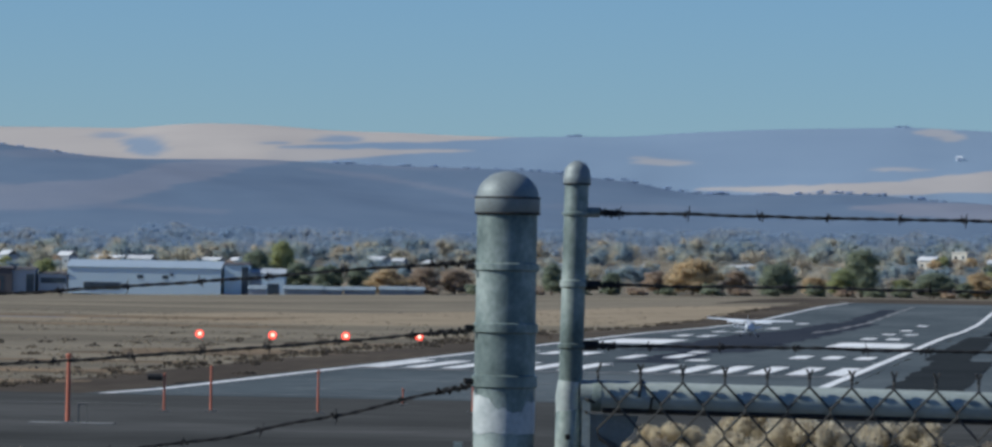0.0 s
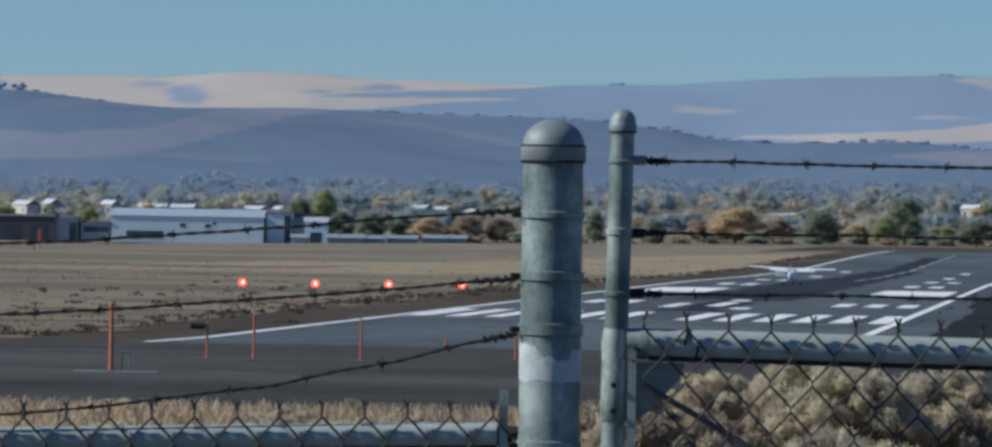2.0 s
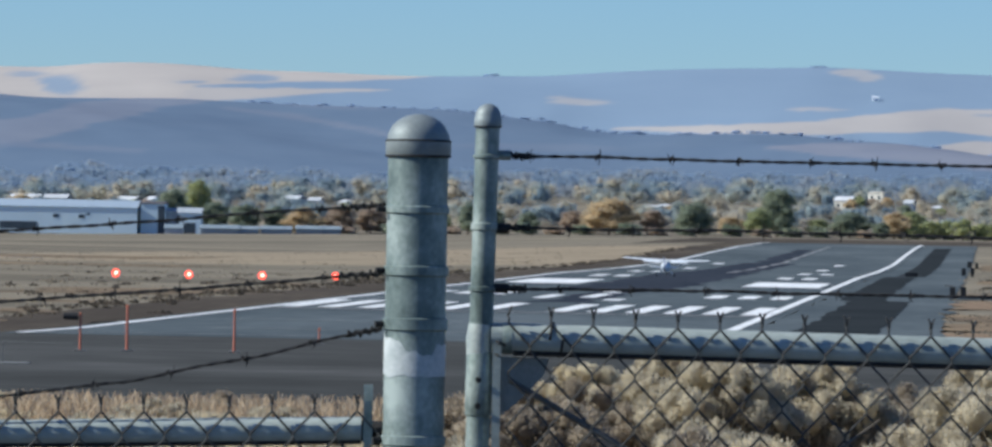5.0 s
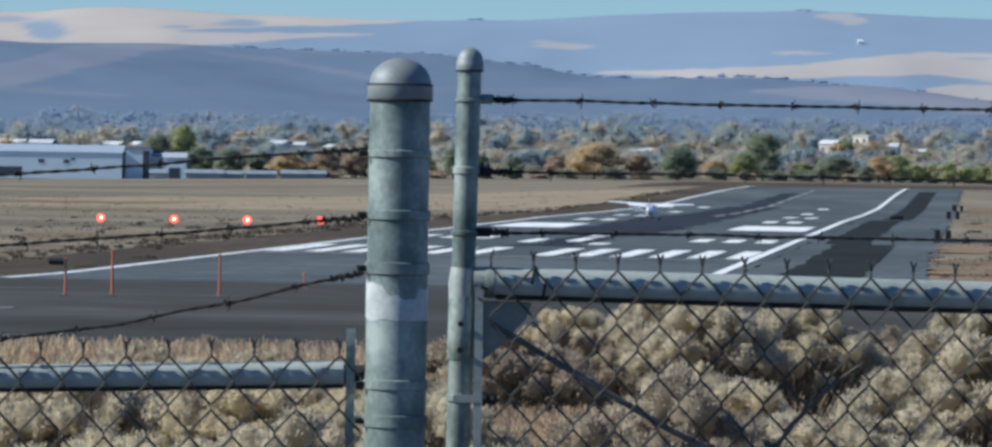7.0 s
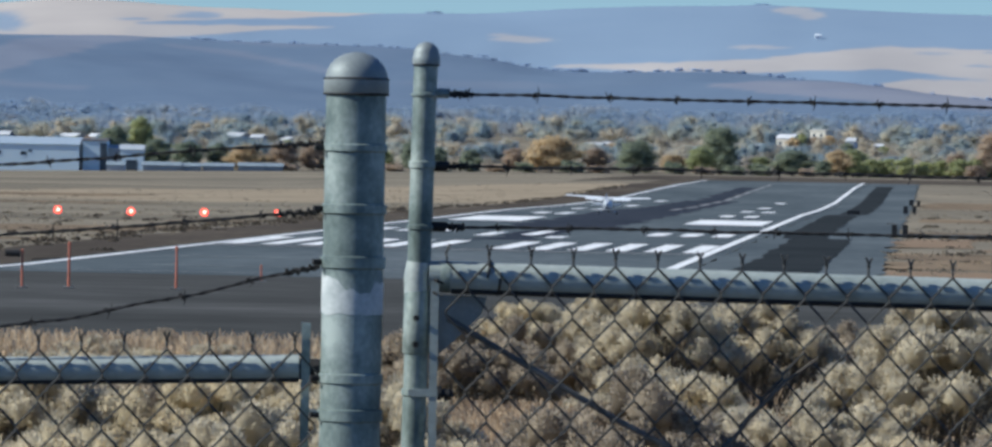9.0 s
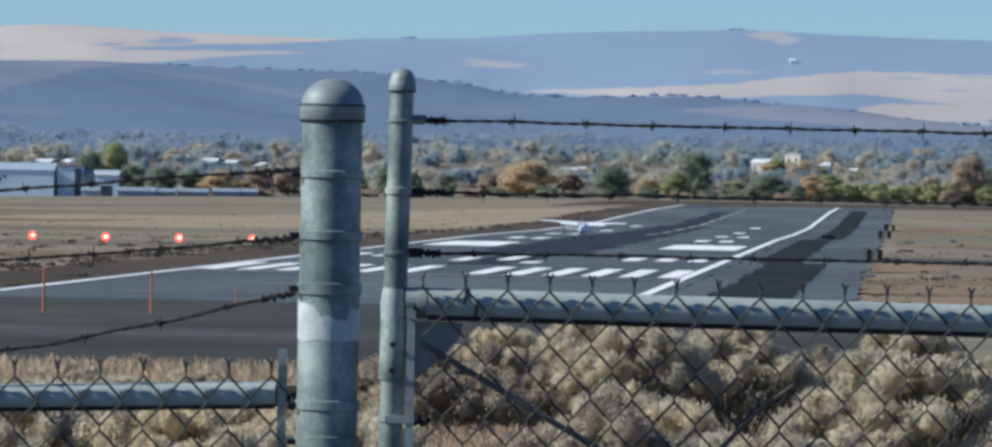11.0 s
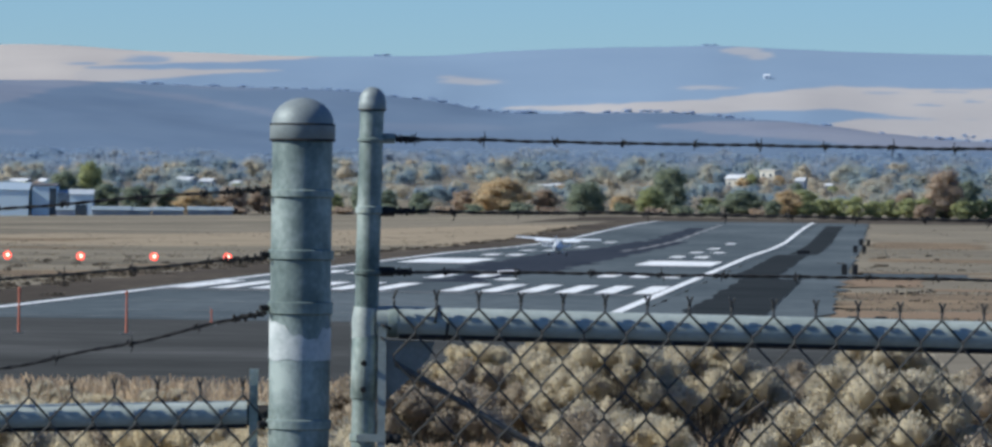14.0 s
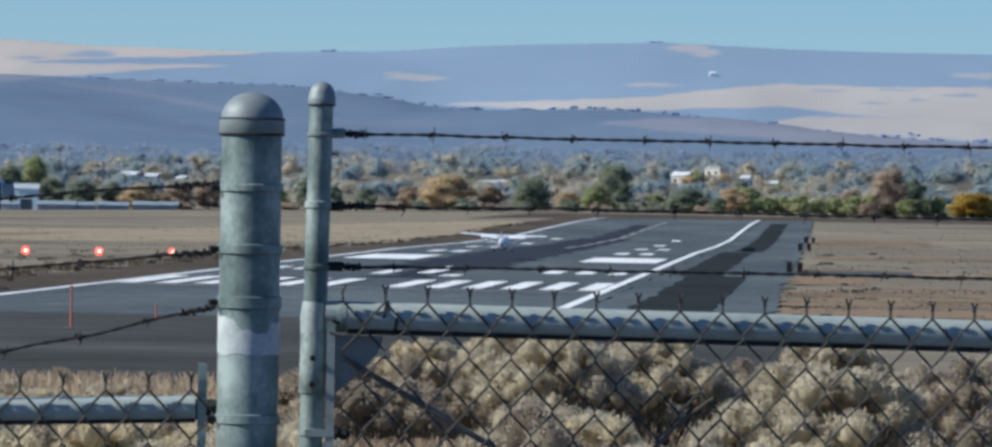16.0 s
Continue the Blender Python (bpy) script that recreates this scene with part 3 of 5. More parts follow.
def lean(z):
    """The upright leans: its offset across at world height z."""
    return -0.0145 * (7.37 - z)


upright = Shape().tube([(lean(GZ + 0.06), 0, 0.06), (lean(6.95), 0, 6.95 - GZ), (lean(7.35), 0, 7.35 - GZ)], 0.0205, 24)
part("upright", upright, GALV, gate, smooth=True)
part("cap", dome(0, 0, 0.0235, 7.338 - GZ, 0.014, 7.378 - GZ), CAP, gate, "grey cast dome cap", smooth=True)
part("cap_seam", ring(0, 0, 7.3365 - GZ, 7.3395 - GZ, 0.0228, 0.0015), DARK_IRON, gate, "dark seam line")
for z, h in ((7.283, 0.008), (7.160, 0.014), (7.055, 0.010), (6.843, 0.007), (6.770, 0.014)):
    part("band", ring(lean(z), 0, z - GZ, z - GZ + h, 0.0205, 0.003), GALV, gate, smooth=True)
elbow = Shape().tube([(lean(6.90), 0, 6.905 - GZ), (lean(6.98) - 0.002, 0, 6.975 - GZ), (lean(6.98), 0, 7.000 - GZ)], [0.0215, 0.0232, 0.0213], 24)
part("corner_fitting", elbow, PALE_FITTING, gate, "pale worn corner fitting", smooth=True)


def rail_z(x):
    return 6.976 - 0.0135 * (x - 0.13) - GZ


GX = 0.088
for z0, z1, nm in ((None, None, "top_rail"), (0.12, 0.12, "bottom_rail")):
    a = rail_z(0.09) if z0 is None else z0
    b = rail_z(3.5) if z0 is None else z0
    part(nm, Shape().tube([(0.10 - GX if z0 is None else -0.02, 0, a), (1.2, 0, a + (b - a) * 0.34), (3.5 - GX, 0, b)], 0.0262, 24), GALV_RAIL, gate, smooth=True)
# Dark bar built in place of the shade along the gate rail's underside.
part("underside_shade_bar", Shape().tube([(0.05, -0.013, rail_z(0.14) - 0.0235), (1.2, -0.013, rail_z(1.288) - 0.0235), (3.5 - GX, -0.013, rail_z(3.5) - 0.0235)], 0.0052, 8), DARK_IRON, gate, "dark bar in place of shade under the rail", smooth=True)
part("rail_socket", Shape().tube([(0.018, 0, rail_z(0.11)), (0.034, 0, rail_z(0.12)), (0.048, 0, rail_z(0.14))], [0.021, 0.0272, 0.0272], 20), GALV, gate, "dull rail socket", smooth=True)
part("end_upright", Shape().tube([(3.5 - GX, 0, 0.06), (3.5 - GX, 0, rail_z(3.5) + 0.42)], 0.0205, 16), GALV, gate, smooth=True)
part("stretcher_bar", Shape().box((0.022 + 0.0, -0.022, 0.95), (0.014, 0.006, 1.87)), GALV_RAIL, gate, "flat pale stretcher bar")
g = Shape()
pl = [(0.028, 6.945 - GZ), (0.112, 6.943 - GZ), (0.104, 6.915 - GZ), (0.060, 6.868 - GZ), (0.030, 6.842 - GZ)]
g.add([(x, -0.002, z) for x, z in pl] + [(x, 0.003, z) for x, z in pl],
      [tuple(range(5)), tuple(range(9, 4, -1))] + [(i, i + 5, (i + 1) % 5 + 5, (i + 1) % 5) for i in range(5)])
part("gusset", g, GUSSET, gate, "grey triangular gusset plate")
part("brace", Shape().tube([(0.045, 0.0, 6.905 - GZ), (0.35, 0.0, 6.730 - GZ), (3.3, 0.0, 0.16)], 0.0055, 10), BRACE, gate, "dull grey diagonal brace rod", smooth=True)
sleeve = [(lean(z), 0, z - GZ) for z in (6.842, 6.846, 6.90, 6.948, 6.954)]
part("bracket_sleeve", Shape().tube(sleeve, [0.0212, 0.0236, 0.0238, 0.0236, 0.0212], 24), GALV, gate, "riveted corner bracket sleeve", smooth=True)
tie = [(0.028 + 0.010 * math.cos(q * 0.9), -0.018 + 0.012 * math.sin(q * 0.9), 6.985 - GZ - 0.0032 * q) for q in range(13)]
part("tie_wire", Shape().tube(tie, 0.0022, 6), DARK_IRON, gate, "dark twisted tie wire")
for x in (0.112,):
    loop = [(x + 0.0015 * q, -0.029 * math.cos(q * 0.42), rail_z(x + GX) + 0.029 * math.sin(q * 0.42)) for q in range(16)]
    part("rail_tie", Shape().tube(loop, 0.0022, 6), DARK_IRON, gate, "dark wire tie round the rail")
for z in (6.905, 6.860):
    part("rivet", Shape().tube([(lean(z) - 0.002, -0.021, z - GZ), (lean(z) - 0.002, -0.029, z - GZ)], 0.0052, 10), DARK_IRON, gate)
clip = part("bar_clamp", Shape().box((0.006, -0.016, 6.777 - GZ), (0.052, 0.02, 0.013)), GALV_RAIL, gate, "pale bar clamp")
part("bolt", Shape().tube([(0.030, -0.018, 6.777 - GZ), (0.036, -0.018, 6.777 - GZ), (0.037, -0.018, 6.777 - GZ), (0.050, -0.018, 6.775 - GZ), (0.057, -0.018, 6.776 - GZ)],
                          [0.012, 0.012, 0.008, 0.010, 0.005], 8), DARK_IRON, clip, "dark rusted bolt")

# Chain-link fabric: every zigzag wire a piece, hooked round its neighbours.
PITCH, RISE = 0.0722, 0.0912
WR = 0.0022


def zigzag(top, bottom, first):
    """One wire swinging over half a diamond's width; first tells on which side (0 or 1) its top end lies."""
    half = PITCH / 2
    x = first * half
    lean_out = 0.005 if first else -0.005
    path = [(x - lean_out, -0.003, top + 0.026), (x - lean_out * 0.2, -0.002, top + 0.016), (x + lean_out * 0.3, 0.002, top + 0.010)]
    z, k = top, 0
    while z > bottom:
        on = (first + k) % 2
        y = WR if on else -WR
        path.append((on * half, y, z + 0.004))
        path.append((on * half, -y, z - 0.004))
        z -= RISE / 2
        k += 1
    return Shape().tube(path, WR, 5)


def fabric(owner, x_of, count, top, slope, x_ref, y):
    kinds = [zigzag(top, 0.06, f).mesh("mesh_wire", MESH_WIRE) for f in (0, 1)]
    for k in range(count):
        x = x_of(k)
        w = part("mesh_wire", kinds[k % 2], None, owner)
        w.location = (x, y, slope * (x - x_ref))


fabric(gate, lambda k: 0.346 - GX + (k - 6) * PITCH / 2, 92, 7.004 - GZ, -0.0135, 0.346 - GX, -0.030)

side = thing("chain_link_fence", (-0.10, FY + 0.02, GZ), "galvanised chain-link fence panel with top rail", "fence")
SX = -0.10
part("top_rail", Shape().tube([(-0.118 - SX, 0, 6.819 - GZ), (-1.6, 0, 6.775 - GZ), (-3.0, 0, 6.74 - GZ)], 0.0222, 24), GALV_RAIL, side, smooth=True)
# Shade below the fence rail, built as a thin dark bar.
part("underside_shade_bar", Shape().tube([(-0.118 - SX, -0.011, 6.819 - GZ - 0.0205), (-1.6, -0.011, 6.775 - GZ - 0.0205), (-3.0, -0.011, 6.74 - GZ - 0.0205)], 0.0042, 8), DARK_IRON, side, "dark bar in place of shade under the rail", smooth=True)
part("tension_bar", Shape().box((-0.107 - SX, -0.024, 6.896 - GZ - 0.87), (0.015, 0.006, 1.74)), GALV, side, "flat tension bar")
part("rail_end", Shape().tube([(-0.122 - SX, 0, 6.818 - GZ), (-0.083 - SX, 0, 6.812 - GZ)], [0.017, 0.022], 14), DARK_IRON, side, "dark rail end clamp", smooth=True)
part("band_tab", Shape().box((-0.098 - SX, -0.02, 6.742 - GZ), (0.035, 0.012, 0.014)), GALV_RAIL, side, "pale bent band tab")
part("line_post", Shape().tube([(-3.0, 0, -0.2), (-3.0, 0, 2.15)], 0.030, 16), GALV, side, smooth=True)
fabric(side, lambda k: -0.631 - SX + (14 - k) * PITCH / 2, 80, 6.845 - GZ, 0.02, -0.631 - SX, -0.028)


# Barbed wire strands: two plies and a barb every few inches.
def barb_shape():
    s = Shape()
    coil = [(-0.006 + 0.0012 * q, 0.0042 * math.cos(q * 1.9), 0.0042 * math.sin(q * 1.9)) for q in range(11)]
    s.tube(coil, 0.0016, 5)
    for dx, ang in ((-0.005, 0.5), (-0.004, 3.5), (0.004, 2.2), (0.006, 5.3)):
        s.tube([(dx, 0, 0), (dx + 0.005 * math.cos(ang * 2), 0.010 * math.cos(ang), 0.017 * math.sin(ang))], [0.0016, 0.0006], 5)
    return s


BARB = barb_shape().mesh("barb", DARK_IRON)


def strand(points, label, first, seed, knot_to=0.055, thick=0.0019):
    """Barbed wire through points of (x, z), tied off at the first with a wrap."""
    rng = random.Random(seed)
    x0, x1 = points[0][0], points[-1][0]
    base = thing("barbed_wire", (x0, FY + (0.115 if x1 > 0 else 0.0), points[0][1]), label, "barbed wire", "barbed wire strands")
    order = sorted(points)
    length = abs(x1 - x0)
    sgn = 1 if x1 > x0 else -1

    def at(d):
        x = x0 + sgn * d
        return Vector((x - x0, 0, straight(order, x) + 0.0025 * noise.noise(Vector((x * 9, seed, 0))) - points[0][1]))

    for ph in (0, math.pi):
        n = int(length / 0.008)
        path = []
        for i in range(n + 1):
            d = length * i / n
            a = d / 0.03 * math.pi + ph
            path.append(at(d) + Vector((0, 0.0013 * math.cos(a), 0.0013 * math.sin(a))))
        part("ply", Shape().tube(path, thick, 5), DARK_IRON, base)
    d = first
    while d < length - 0.05:
        b = part("barb", BARB, None, base)
        b.location = at(d)
        b.rotation_euler = (rng.uniform(0, 6.3), rng.uniform(-0.3, 0.3), rng.uniform(-0.2, 0.2))
        d += 0.118 + rng.uniform(-0.012, 0.014)
    wrap = [at(knot_to * q / 40) + Vector((0, 0.0040 * math.cos(q * 1.7), 0.0040 * math.sin(q * 1.7) + 0.002 * math.sin(q * 0.7))) for q in range(41)]
    part("tie_wrap", Shape().tube(wrap, 0.0028, 5), DARK_IRON, base, "dark rusted tie wrap")
    return base


strand([(0.128, 7.290), (0.50, 7.287), (1.25, 7.285), (3.4, 7.27)], "dark rusted barbed wire strand tied to the gate upright", 0.036, 1, 0.03)
strand([(0.128, 7.165), (0.50, 7.167), (1.25, 7.161), (3.4, 7.15)], "dark rusted barbed wire strand tied to the gate upright", 0.10, 2, 0.035)
strand([(0.128, 7.062), (0.50, 7.063), (1.25, 7.060), (3.4, 7.05)], "dark rusted barbed wire strand tied to the gate upright", 0.09, 3, 0.03)
strand([(-0.085, 7.200), (-0.30, 7.184), (-0.466, 7.166), (-0.84, 7.136), (-2.9, 7.03)], "dark rusted barbed wire strand tied to the gate post", 0.11, 4, 0.075)
strand([(-0.085, 7.085), (-0.28, 7.066), (-0.464, 7.048), (-0.84, 7.016), (-2.9, 6.92)], "dark rusted barbed wire strand tied to the gate post", 0.10, 5, 0.075)
strand([(-0.085, 6.992), (-0.19, 6.968), (-0.30, 6.940), (-0.514, 6.895), (-0.835, 6.850), (-2.9, 6.70)], "slack rusted barbed wire strand tied to the gate post", 0.12, 6, 0.06)
for z in (7.290, 7.165, 7.062):
    part("wire_clamp", Shape().tube([(0.012, 0, z - GZ), (0.040, 0, z - GZ)], 0.0085, 10), GALV if z > 7.2 else DARK_IRON, gate, smooth=True)

# A dry stick caught in the gate's mesh.
stick = thing("dry_stick", (0.652, FY + 0.075, 6.746), "dry bare stick caught in the gate mesh", "stick")
part("twig", Shape().tube([(-0.05, 0, -0.07), (0.0, 0, 0.0), (0.06, 0, 0.062), (0.115, 0, 0.104)], [0.004, 0.004, 0.0035, 0.002], 6), STEM, stick)

# ---------------------------------------------------------------- lights and poles on the airfield
for i, (x, z) in enumerate(((-41.45, 0.73), (-32.1, 0.70), (-22.7, 0.75), (-13.3, 0.69))):
    gz = ground_z(x, 727)
    z = max(0.45, z - gz)
    u = thing("approach_slope_light", (x, 727, gz), "red approach slope indicator lamp unit on short legs", "airfield light", "slope lights beside the runway")
    part("housing", Shape().box((0, 0.5, z), (1.2, 1.0, 0.34)), GREY_WALL, u)
    for lx in (-0.45, 0.45):
        part("leg", Shape().tube([(lx, 0.5, 0), (lx, 0.5, z - 0.2)], 0.04, 8), GREY_WALL, u)
    # Disc made wider than the lens, to take in the red glow around it.
    part("lens", Shape().tube([(0, -0.06, z), (0, 0.0, z)], 0.52, 20), RED_LAMP, u, "red lens disc widened by its glow")
    part("lamp", Shape().tube([(0.05, -0.10, z + 0.03), (0.05, -0.06, z + 0.03)], 0.24, 16), LAMP_CORE, u, "bright lamp core")

for x, y, h, w, black in ((-22.8, 285, 3.5, 0.30, 0), (-19.98, 316.9, 2.15, 0.17, 1), (-17.5, 319.3, 2.6, 0.19, 0), (-11.5, 320.3, 2.45, 0.17, 0),
                          (-7.4, 353, 1.05, 0.14, 0), (-2.85, 330, 2.0, 0.15, 0)):
    p = thing("marker_pole", (x, y, ground_z(x, y) + 0.03), "slender orange airfield light pole on the asphalt", "pole", "orange poles before the runway")
    part("base_plate", Shape().box((0, 0, 0.04), (0.6, 0.6, 0.06)), CONCRETE, p)
    part("shaft", Shape().tube([(0, 0, 0.08), (0, 0, h - 0.25)], [w * 0.42, w * 0.32], 10), ORANGE, p, smooth=True)
    part("lamp_head", Shape().lathe(0, 0, [(w * 0.3, h - 0.25), (w * 0.45, h - 0.2), (w * 0.45, h - 0.05), (w * 0.2, h)], 12), ORANGE, p)
    if black:
        part("lamp_housing", Shape().tube([(-0.95, 0, h - 0.22), (-0.12, 0, h - 0.22)], [0.18, 0.2], 12), BLACK, p, "black lamp housing")
    if h > 3:
        part("guard_frame", Shape().tube([(0.55, 0, 0.05), (0.55, 0, 0.95), (0.95, 0, 0.95), (0.95, 0, 0.05)], 0.03, 6), CONCRETE, p, "pale guard frame")
        part("slab", Shape().box((0.2, 0, 0.0), (4.2, 3.0, 0.06)), CONCRETE, p, "pale concrete slab")

for l, d, w, h in ((37.7, 136, 0.6, 1.5), (38.9, 137, 0.6, 1.5), (37.6, 414, 0.7, 1.5), (39.0, 416, 0.6, 1.5), (37.8, 600, 0.8, 1.5), (39.2, 602, 0.6, 1.3), (29.6, 389, 2.0, 0.8)):
    x, y, _ = RWY @ Vector((l, d, 0))
    z = ground_z(x, y)
    s = thing("guidance_sign", (x, y, z), "black-backed airfield guidance sign beside the runway", "sign", "signs east of the runway")
    part("panel", Shape().box((0, 0, h * 0.6), (w, 0.25, h * 0.75)), BLACK, s)
    part("leg", Shape().tube([(-w * 0.3, 0, 0), (-w * 0.3, 0, h * 0.3)], 0.06, 6), BLACK, s)
    part("leg", Shape().tube([(w * 0.3, 0, 0), (w * 0.3, 0, h * 0.3)], 0.06, 6), BLACK, s)
for x, y in ((37.3, 404), (39.4, 405)):
    s = thing("drain_box", (x, y, ground_z(x, y) + 0.04), "low black drain box on bare soil", "drain box")
    part("body", Shape().box((0, 0, 0.14), (0.85, 0.8, 0.28)), BLACK, s)
    part("lid", Shape().box((0, 0, 0.30), (0.7, 0.7, 0.05)), BLACK, s)


# ---------------------------------------------------------------- light aircraft landing over the runway
def aircraft(at, heading, bank):
    a = thing("light_aircraft", at, "white high-wing light aircraft seen from behind, about to touch down", "aircraft")
    a.rotation_euler = (radians(4), radians(bank), -heading)
    prof = [(-4.6, 0.10, 0.14, 1.55), (-3.2, 0.22, 0.30, 1.45), (-1.6, 0.42, 0.52, 1.35), (-0.4, 0.56, 0.66, 1.32), (1.0, 0.56, 0.66, 1.30), (1.9, 0.52, 0.46, 1.12), (2.7, 0.40, 0.38, 1.08), (2.95, 0.2, 0.2, 1.08)]
    v, f, n = [], [], 16
    for y, rx, rz, z in prof:
        for k in range(n):
            t = 2 * math.pi * k / n
            v.append((rx * math.copysign(abs(math.cos(t)) ** 0.7, math.cos(t)), y, z + rz * math.copysign(abs(math.sin(t)) ** 0.7, math.sin(t))))
    for i in range(len(prof) - 1):
        for k in range(n):
            f.append((i * n + k, i * n + (k + 1) % n, (i + 1) * n + (k + 1) % n, (i + 1) * n + k))
    f += [tuple(range(n)), tuple(range((len(prof) - 1) * n, len(prof) * n))]
    part("fuselage", Shape().add(v, f), WHITE, a, smooth=True)
    for sgn in (-1, 1):
        wv = []
        for x, y0, y1, z, th in ((0.0, -0.55, 1.05, 2.06, 0.2), (2.6 * sgn, -0.55, 1.05, 2.12, 0.19), (5.4 * sgn, -0.25, 0.85, 2.24, 0.12), (5.55 * sgn, -0.1, 0.7, 2.25, 0.06)):
            for y, dz in ((y0, 0), (y0 + (y1 - y0) * 0.35, th * 0.6), (y1 - 0.1, th * 0.5), (y1, 0), (y1 - 0.2, -th * 0.4), (y0 + 0.3, -th * 0.3)):
                wv.append((x, y, z + dz))
        wf = [(i * 6 + k, i * 6 + (k + 1) % 6, (i + 1) * 6 + (k + 1) % 6, (i + 1) * 6 + k) for i in range(3) for k in range(6)] + [tuple(range(18, 24))]
        wing = part("wing", Shape().add(wv, wf), WHITE, a)
        fl = Shape().add([(0.7 * sgn, -0.5, 2.08), (2.9 * sgn, -0.5, 2.13), (2.9 * sgn, -0.95, 1.93), (0.7 * sgn, -0.95, 1.88), (0.7 * sgn, -0.5, 2.03), (2.9 * sgn, -0.5, 2.08), (2.9 * sgn, -0.93, 1.91), (0.7 * sgn, -0.93, 1.86)],
                        [(0, 1, 2, 3), (7, 6, 5, 4), (0, 4, 5, 1), (1, 5, 6, 2), (2, 6, 7, 3), (3, 7, 4, 0)])
        part("flap", fl, WHITE, wing, "lowered flap")
        part("wing_strut", Shape().tube([(0.52 * sgn, 0.5, 0.85), (2.7 * sgn, 0.35, 2.05)], 0.05, 8), WHITE, a)
        part("tailplane", Shape().box((0.95 * sgn, -4.3, 1.62), (1.75, 0.75, 0.08)), WHITE, a)
        leg = part("gear_leg", Shape().tube([(0.4 * sgn, 0.2, 0.8), (1.1 * sgn, 0.1, 0.25)], 0.05, 8), WHITE, a)
        wheel = part("wheel", Shape().tube([(1.08 * sgn, 0.1, 0.22), (1.22 * sgn, 0.1, 0.22)], 0.22, 16), BLACK, leg, "black tyre")
    leg = part("nose_leg", Shape().tube([(0, 2.2, 0.8), (0, 2.3, 0.25)], 0.05, 8), WHITE, a)
    part("nose_wheel", Shape().tube([(-0.07, 2.3, 0.2), (0.07, 2.3, 0.2)], 0.2, 16), BLACK, leg, "black tyre")
    part("fin", Shape().add([(-0.04, -3.4, 1.6), (-0.04, -4.7, 1.6), (-0.03, -5.0, 3.0), (-0.03, -4.5, 3.0), (0.04, -3.4, 1.6), (0.04, -4.7, 1.6), (0.03, -5.0, 3.0), (0.03, -4.5, 3.0)],
                            [(0, 1, 2, 3), (7, 6, 5, 4), (0, 4, 5, 1), (1, 5, 6, 2), (2, 6, 7, 3), (3, 7, 4, 0)]), WHITE, a)
    part("rear_window", Shape().add([(-0.36, -0.95, 1.72), (0.36, -0.95, 1.72), (0.3, -0.5, 1.97), (-0.3, -0.5, 1.97)], [(0, 1, 2, 3)]), DARK_GLASS, a, "dark rear window")
    spin = part("spinner", Shape().tube([(0, 2.95, 1.08), (0, 3.3, 1.08)], [0.2, 0.03], 12), WHITE, a, smooth=True)
    part("propeller_blade", Shape().box((0, 3.05, 1.55), (0.14, 0.05, 0.85)), BLACK, spin)
    part("propeller_blade", Shape().box((0, 3.05, 0.61), (0.14, 0.05, 0.85)), BLACK, spin)
    return a


aircraft((29.2, 732, 1.5), HEADING, 1.5)


# ---------------------------------------------------------------- hangar and buildings across the field
def box_building(at, w, d, h, wall_mat, roof_mat, label, category, roof=0.0, openings=(), name="building", group="", turn=0.0):
    """A shed: four walls with thickness, a shallow gable roof, and openings of (x, z, width, height) in the front."""
    b = thing(name, at, label, category, group)
    b.rotation_euler.z = radians(turn)
    t = 0.3
    part("front_wall", Shape().box((0, t / 2, h / 2), (w, t, h)), wall_mat, b)
    part("back_wall", Shape().box((0, d - t / 2, h / 2), (w, t, h)), wall_mat, b)
    for sgn in (-1, 1):
        part("side_wall", Shape().box((sgn * (w / 2 - t / 2), d / 2, h / 2), (t, d - 2 * t, h)), wall_mat, b)
    e, r = 0.4, max(0.3, roof)
    pts = [(-w / 2 - e, -e, h), (w / 2 + e, -e, h), (w / 2 + e, d / 2, h + r), (-w / 2 - e, d / 2, h + r), (w / 2 + e, d + e, h), (-w / 2 - e, d + e, h)]
    low = [(x, y, z - 0.28) for x, y, z in pts]
    part("roof", Shape().add(pts + low, [(0, 1, 2, 3), (3, 2, 4, 5), (9, 8, 7, 6), (11, 10, 8, 9), (0, 6, 7, 1), (4, 10, 11, 5), (1, 7, 8, 2), (2, 8, 10, 4), (0, 3, 9, 6), (3, 5, 11, 9)]), roof_mat, b)
    for x, z, ow, oh in openings:
        win = part("window", Shape().box((x, -0.02, z), (ow, 0.10, oh)), DARK_GLASS, b, "dark opening")
        part("frame", Shape().box((x, -0.06, z - oh / 2 - 0.1), (ow + 0.3, 0.16, 0.2)), wall_mat, win)
    return b


gzh = ground_z(-160, 2450)
# The wide low opening is put in for dark vehicles before the wall.
hangar = box_building((-163.5, 2440, gzh), 66, 40, 11.6, HANGAR_WALL, HANGAR_ROOF, "large pale blue metal hangar with shallow roof", "hangar", 3.2,
                      ((-18, 3.4, 16, 3.2), (-1.7, 7.6, 2.6, 1.6), (9.2, 7.5, 2.6, 1.6), (11.9, 8.6, 1.5, 1.1)), "hangar")
# The tall dark opening is put in for the annex's shaded right side.
box_building((-124.0, 2446, gzh), 10.5, 24, 13.6, HANGAR_WALL, BROWN_WALL, "tall pale annex beside the hangar, its shaded side a dark panel", "annex", 1.0, ((3.7, 6.5, 3.0, 12.0),))
box_building((-233.0, 2436, gzh), 26, 22, 10.5, BROWN_WALL, BROWN_WALL, "dark brown flat-roofed shed at the field edge", "shed", 0.8, ((-6, 4, 8, 6), (6, 4, 7, 6)), "shed")
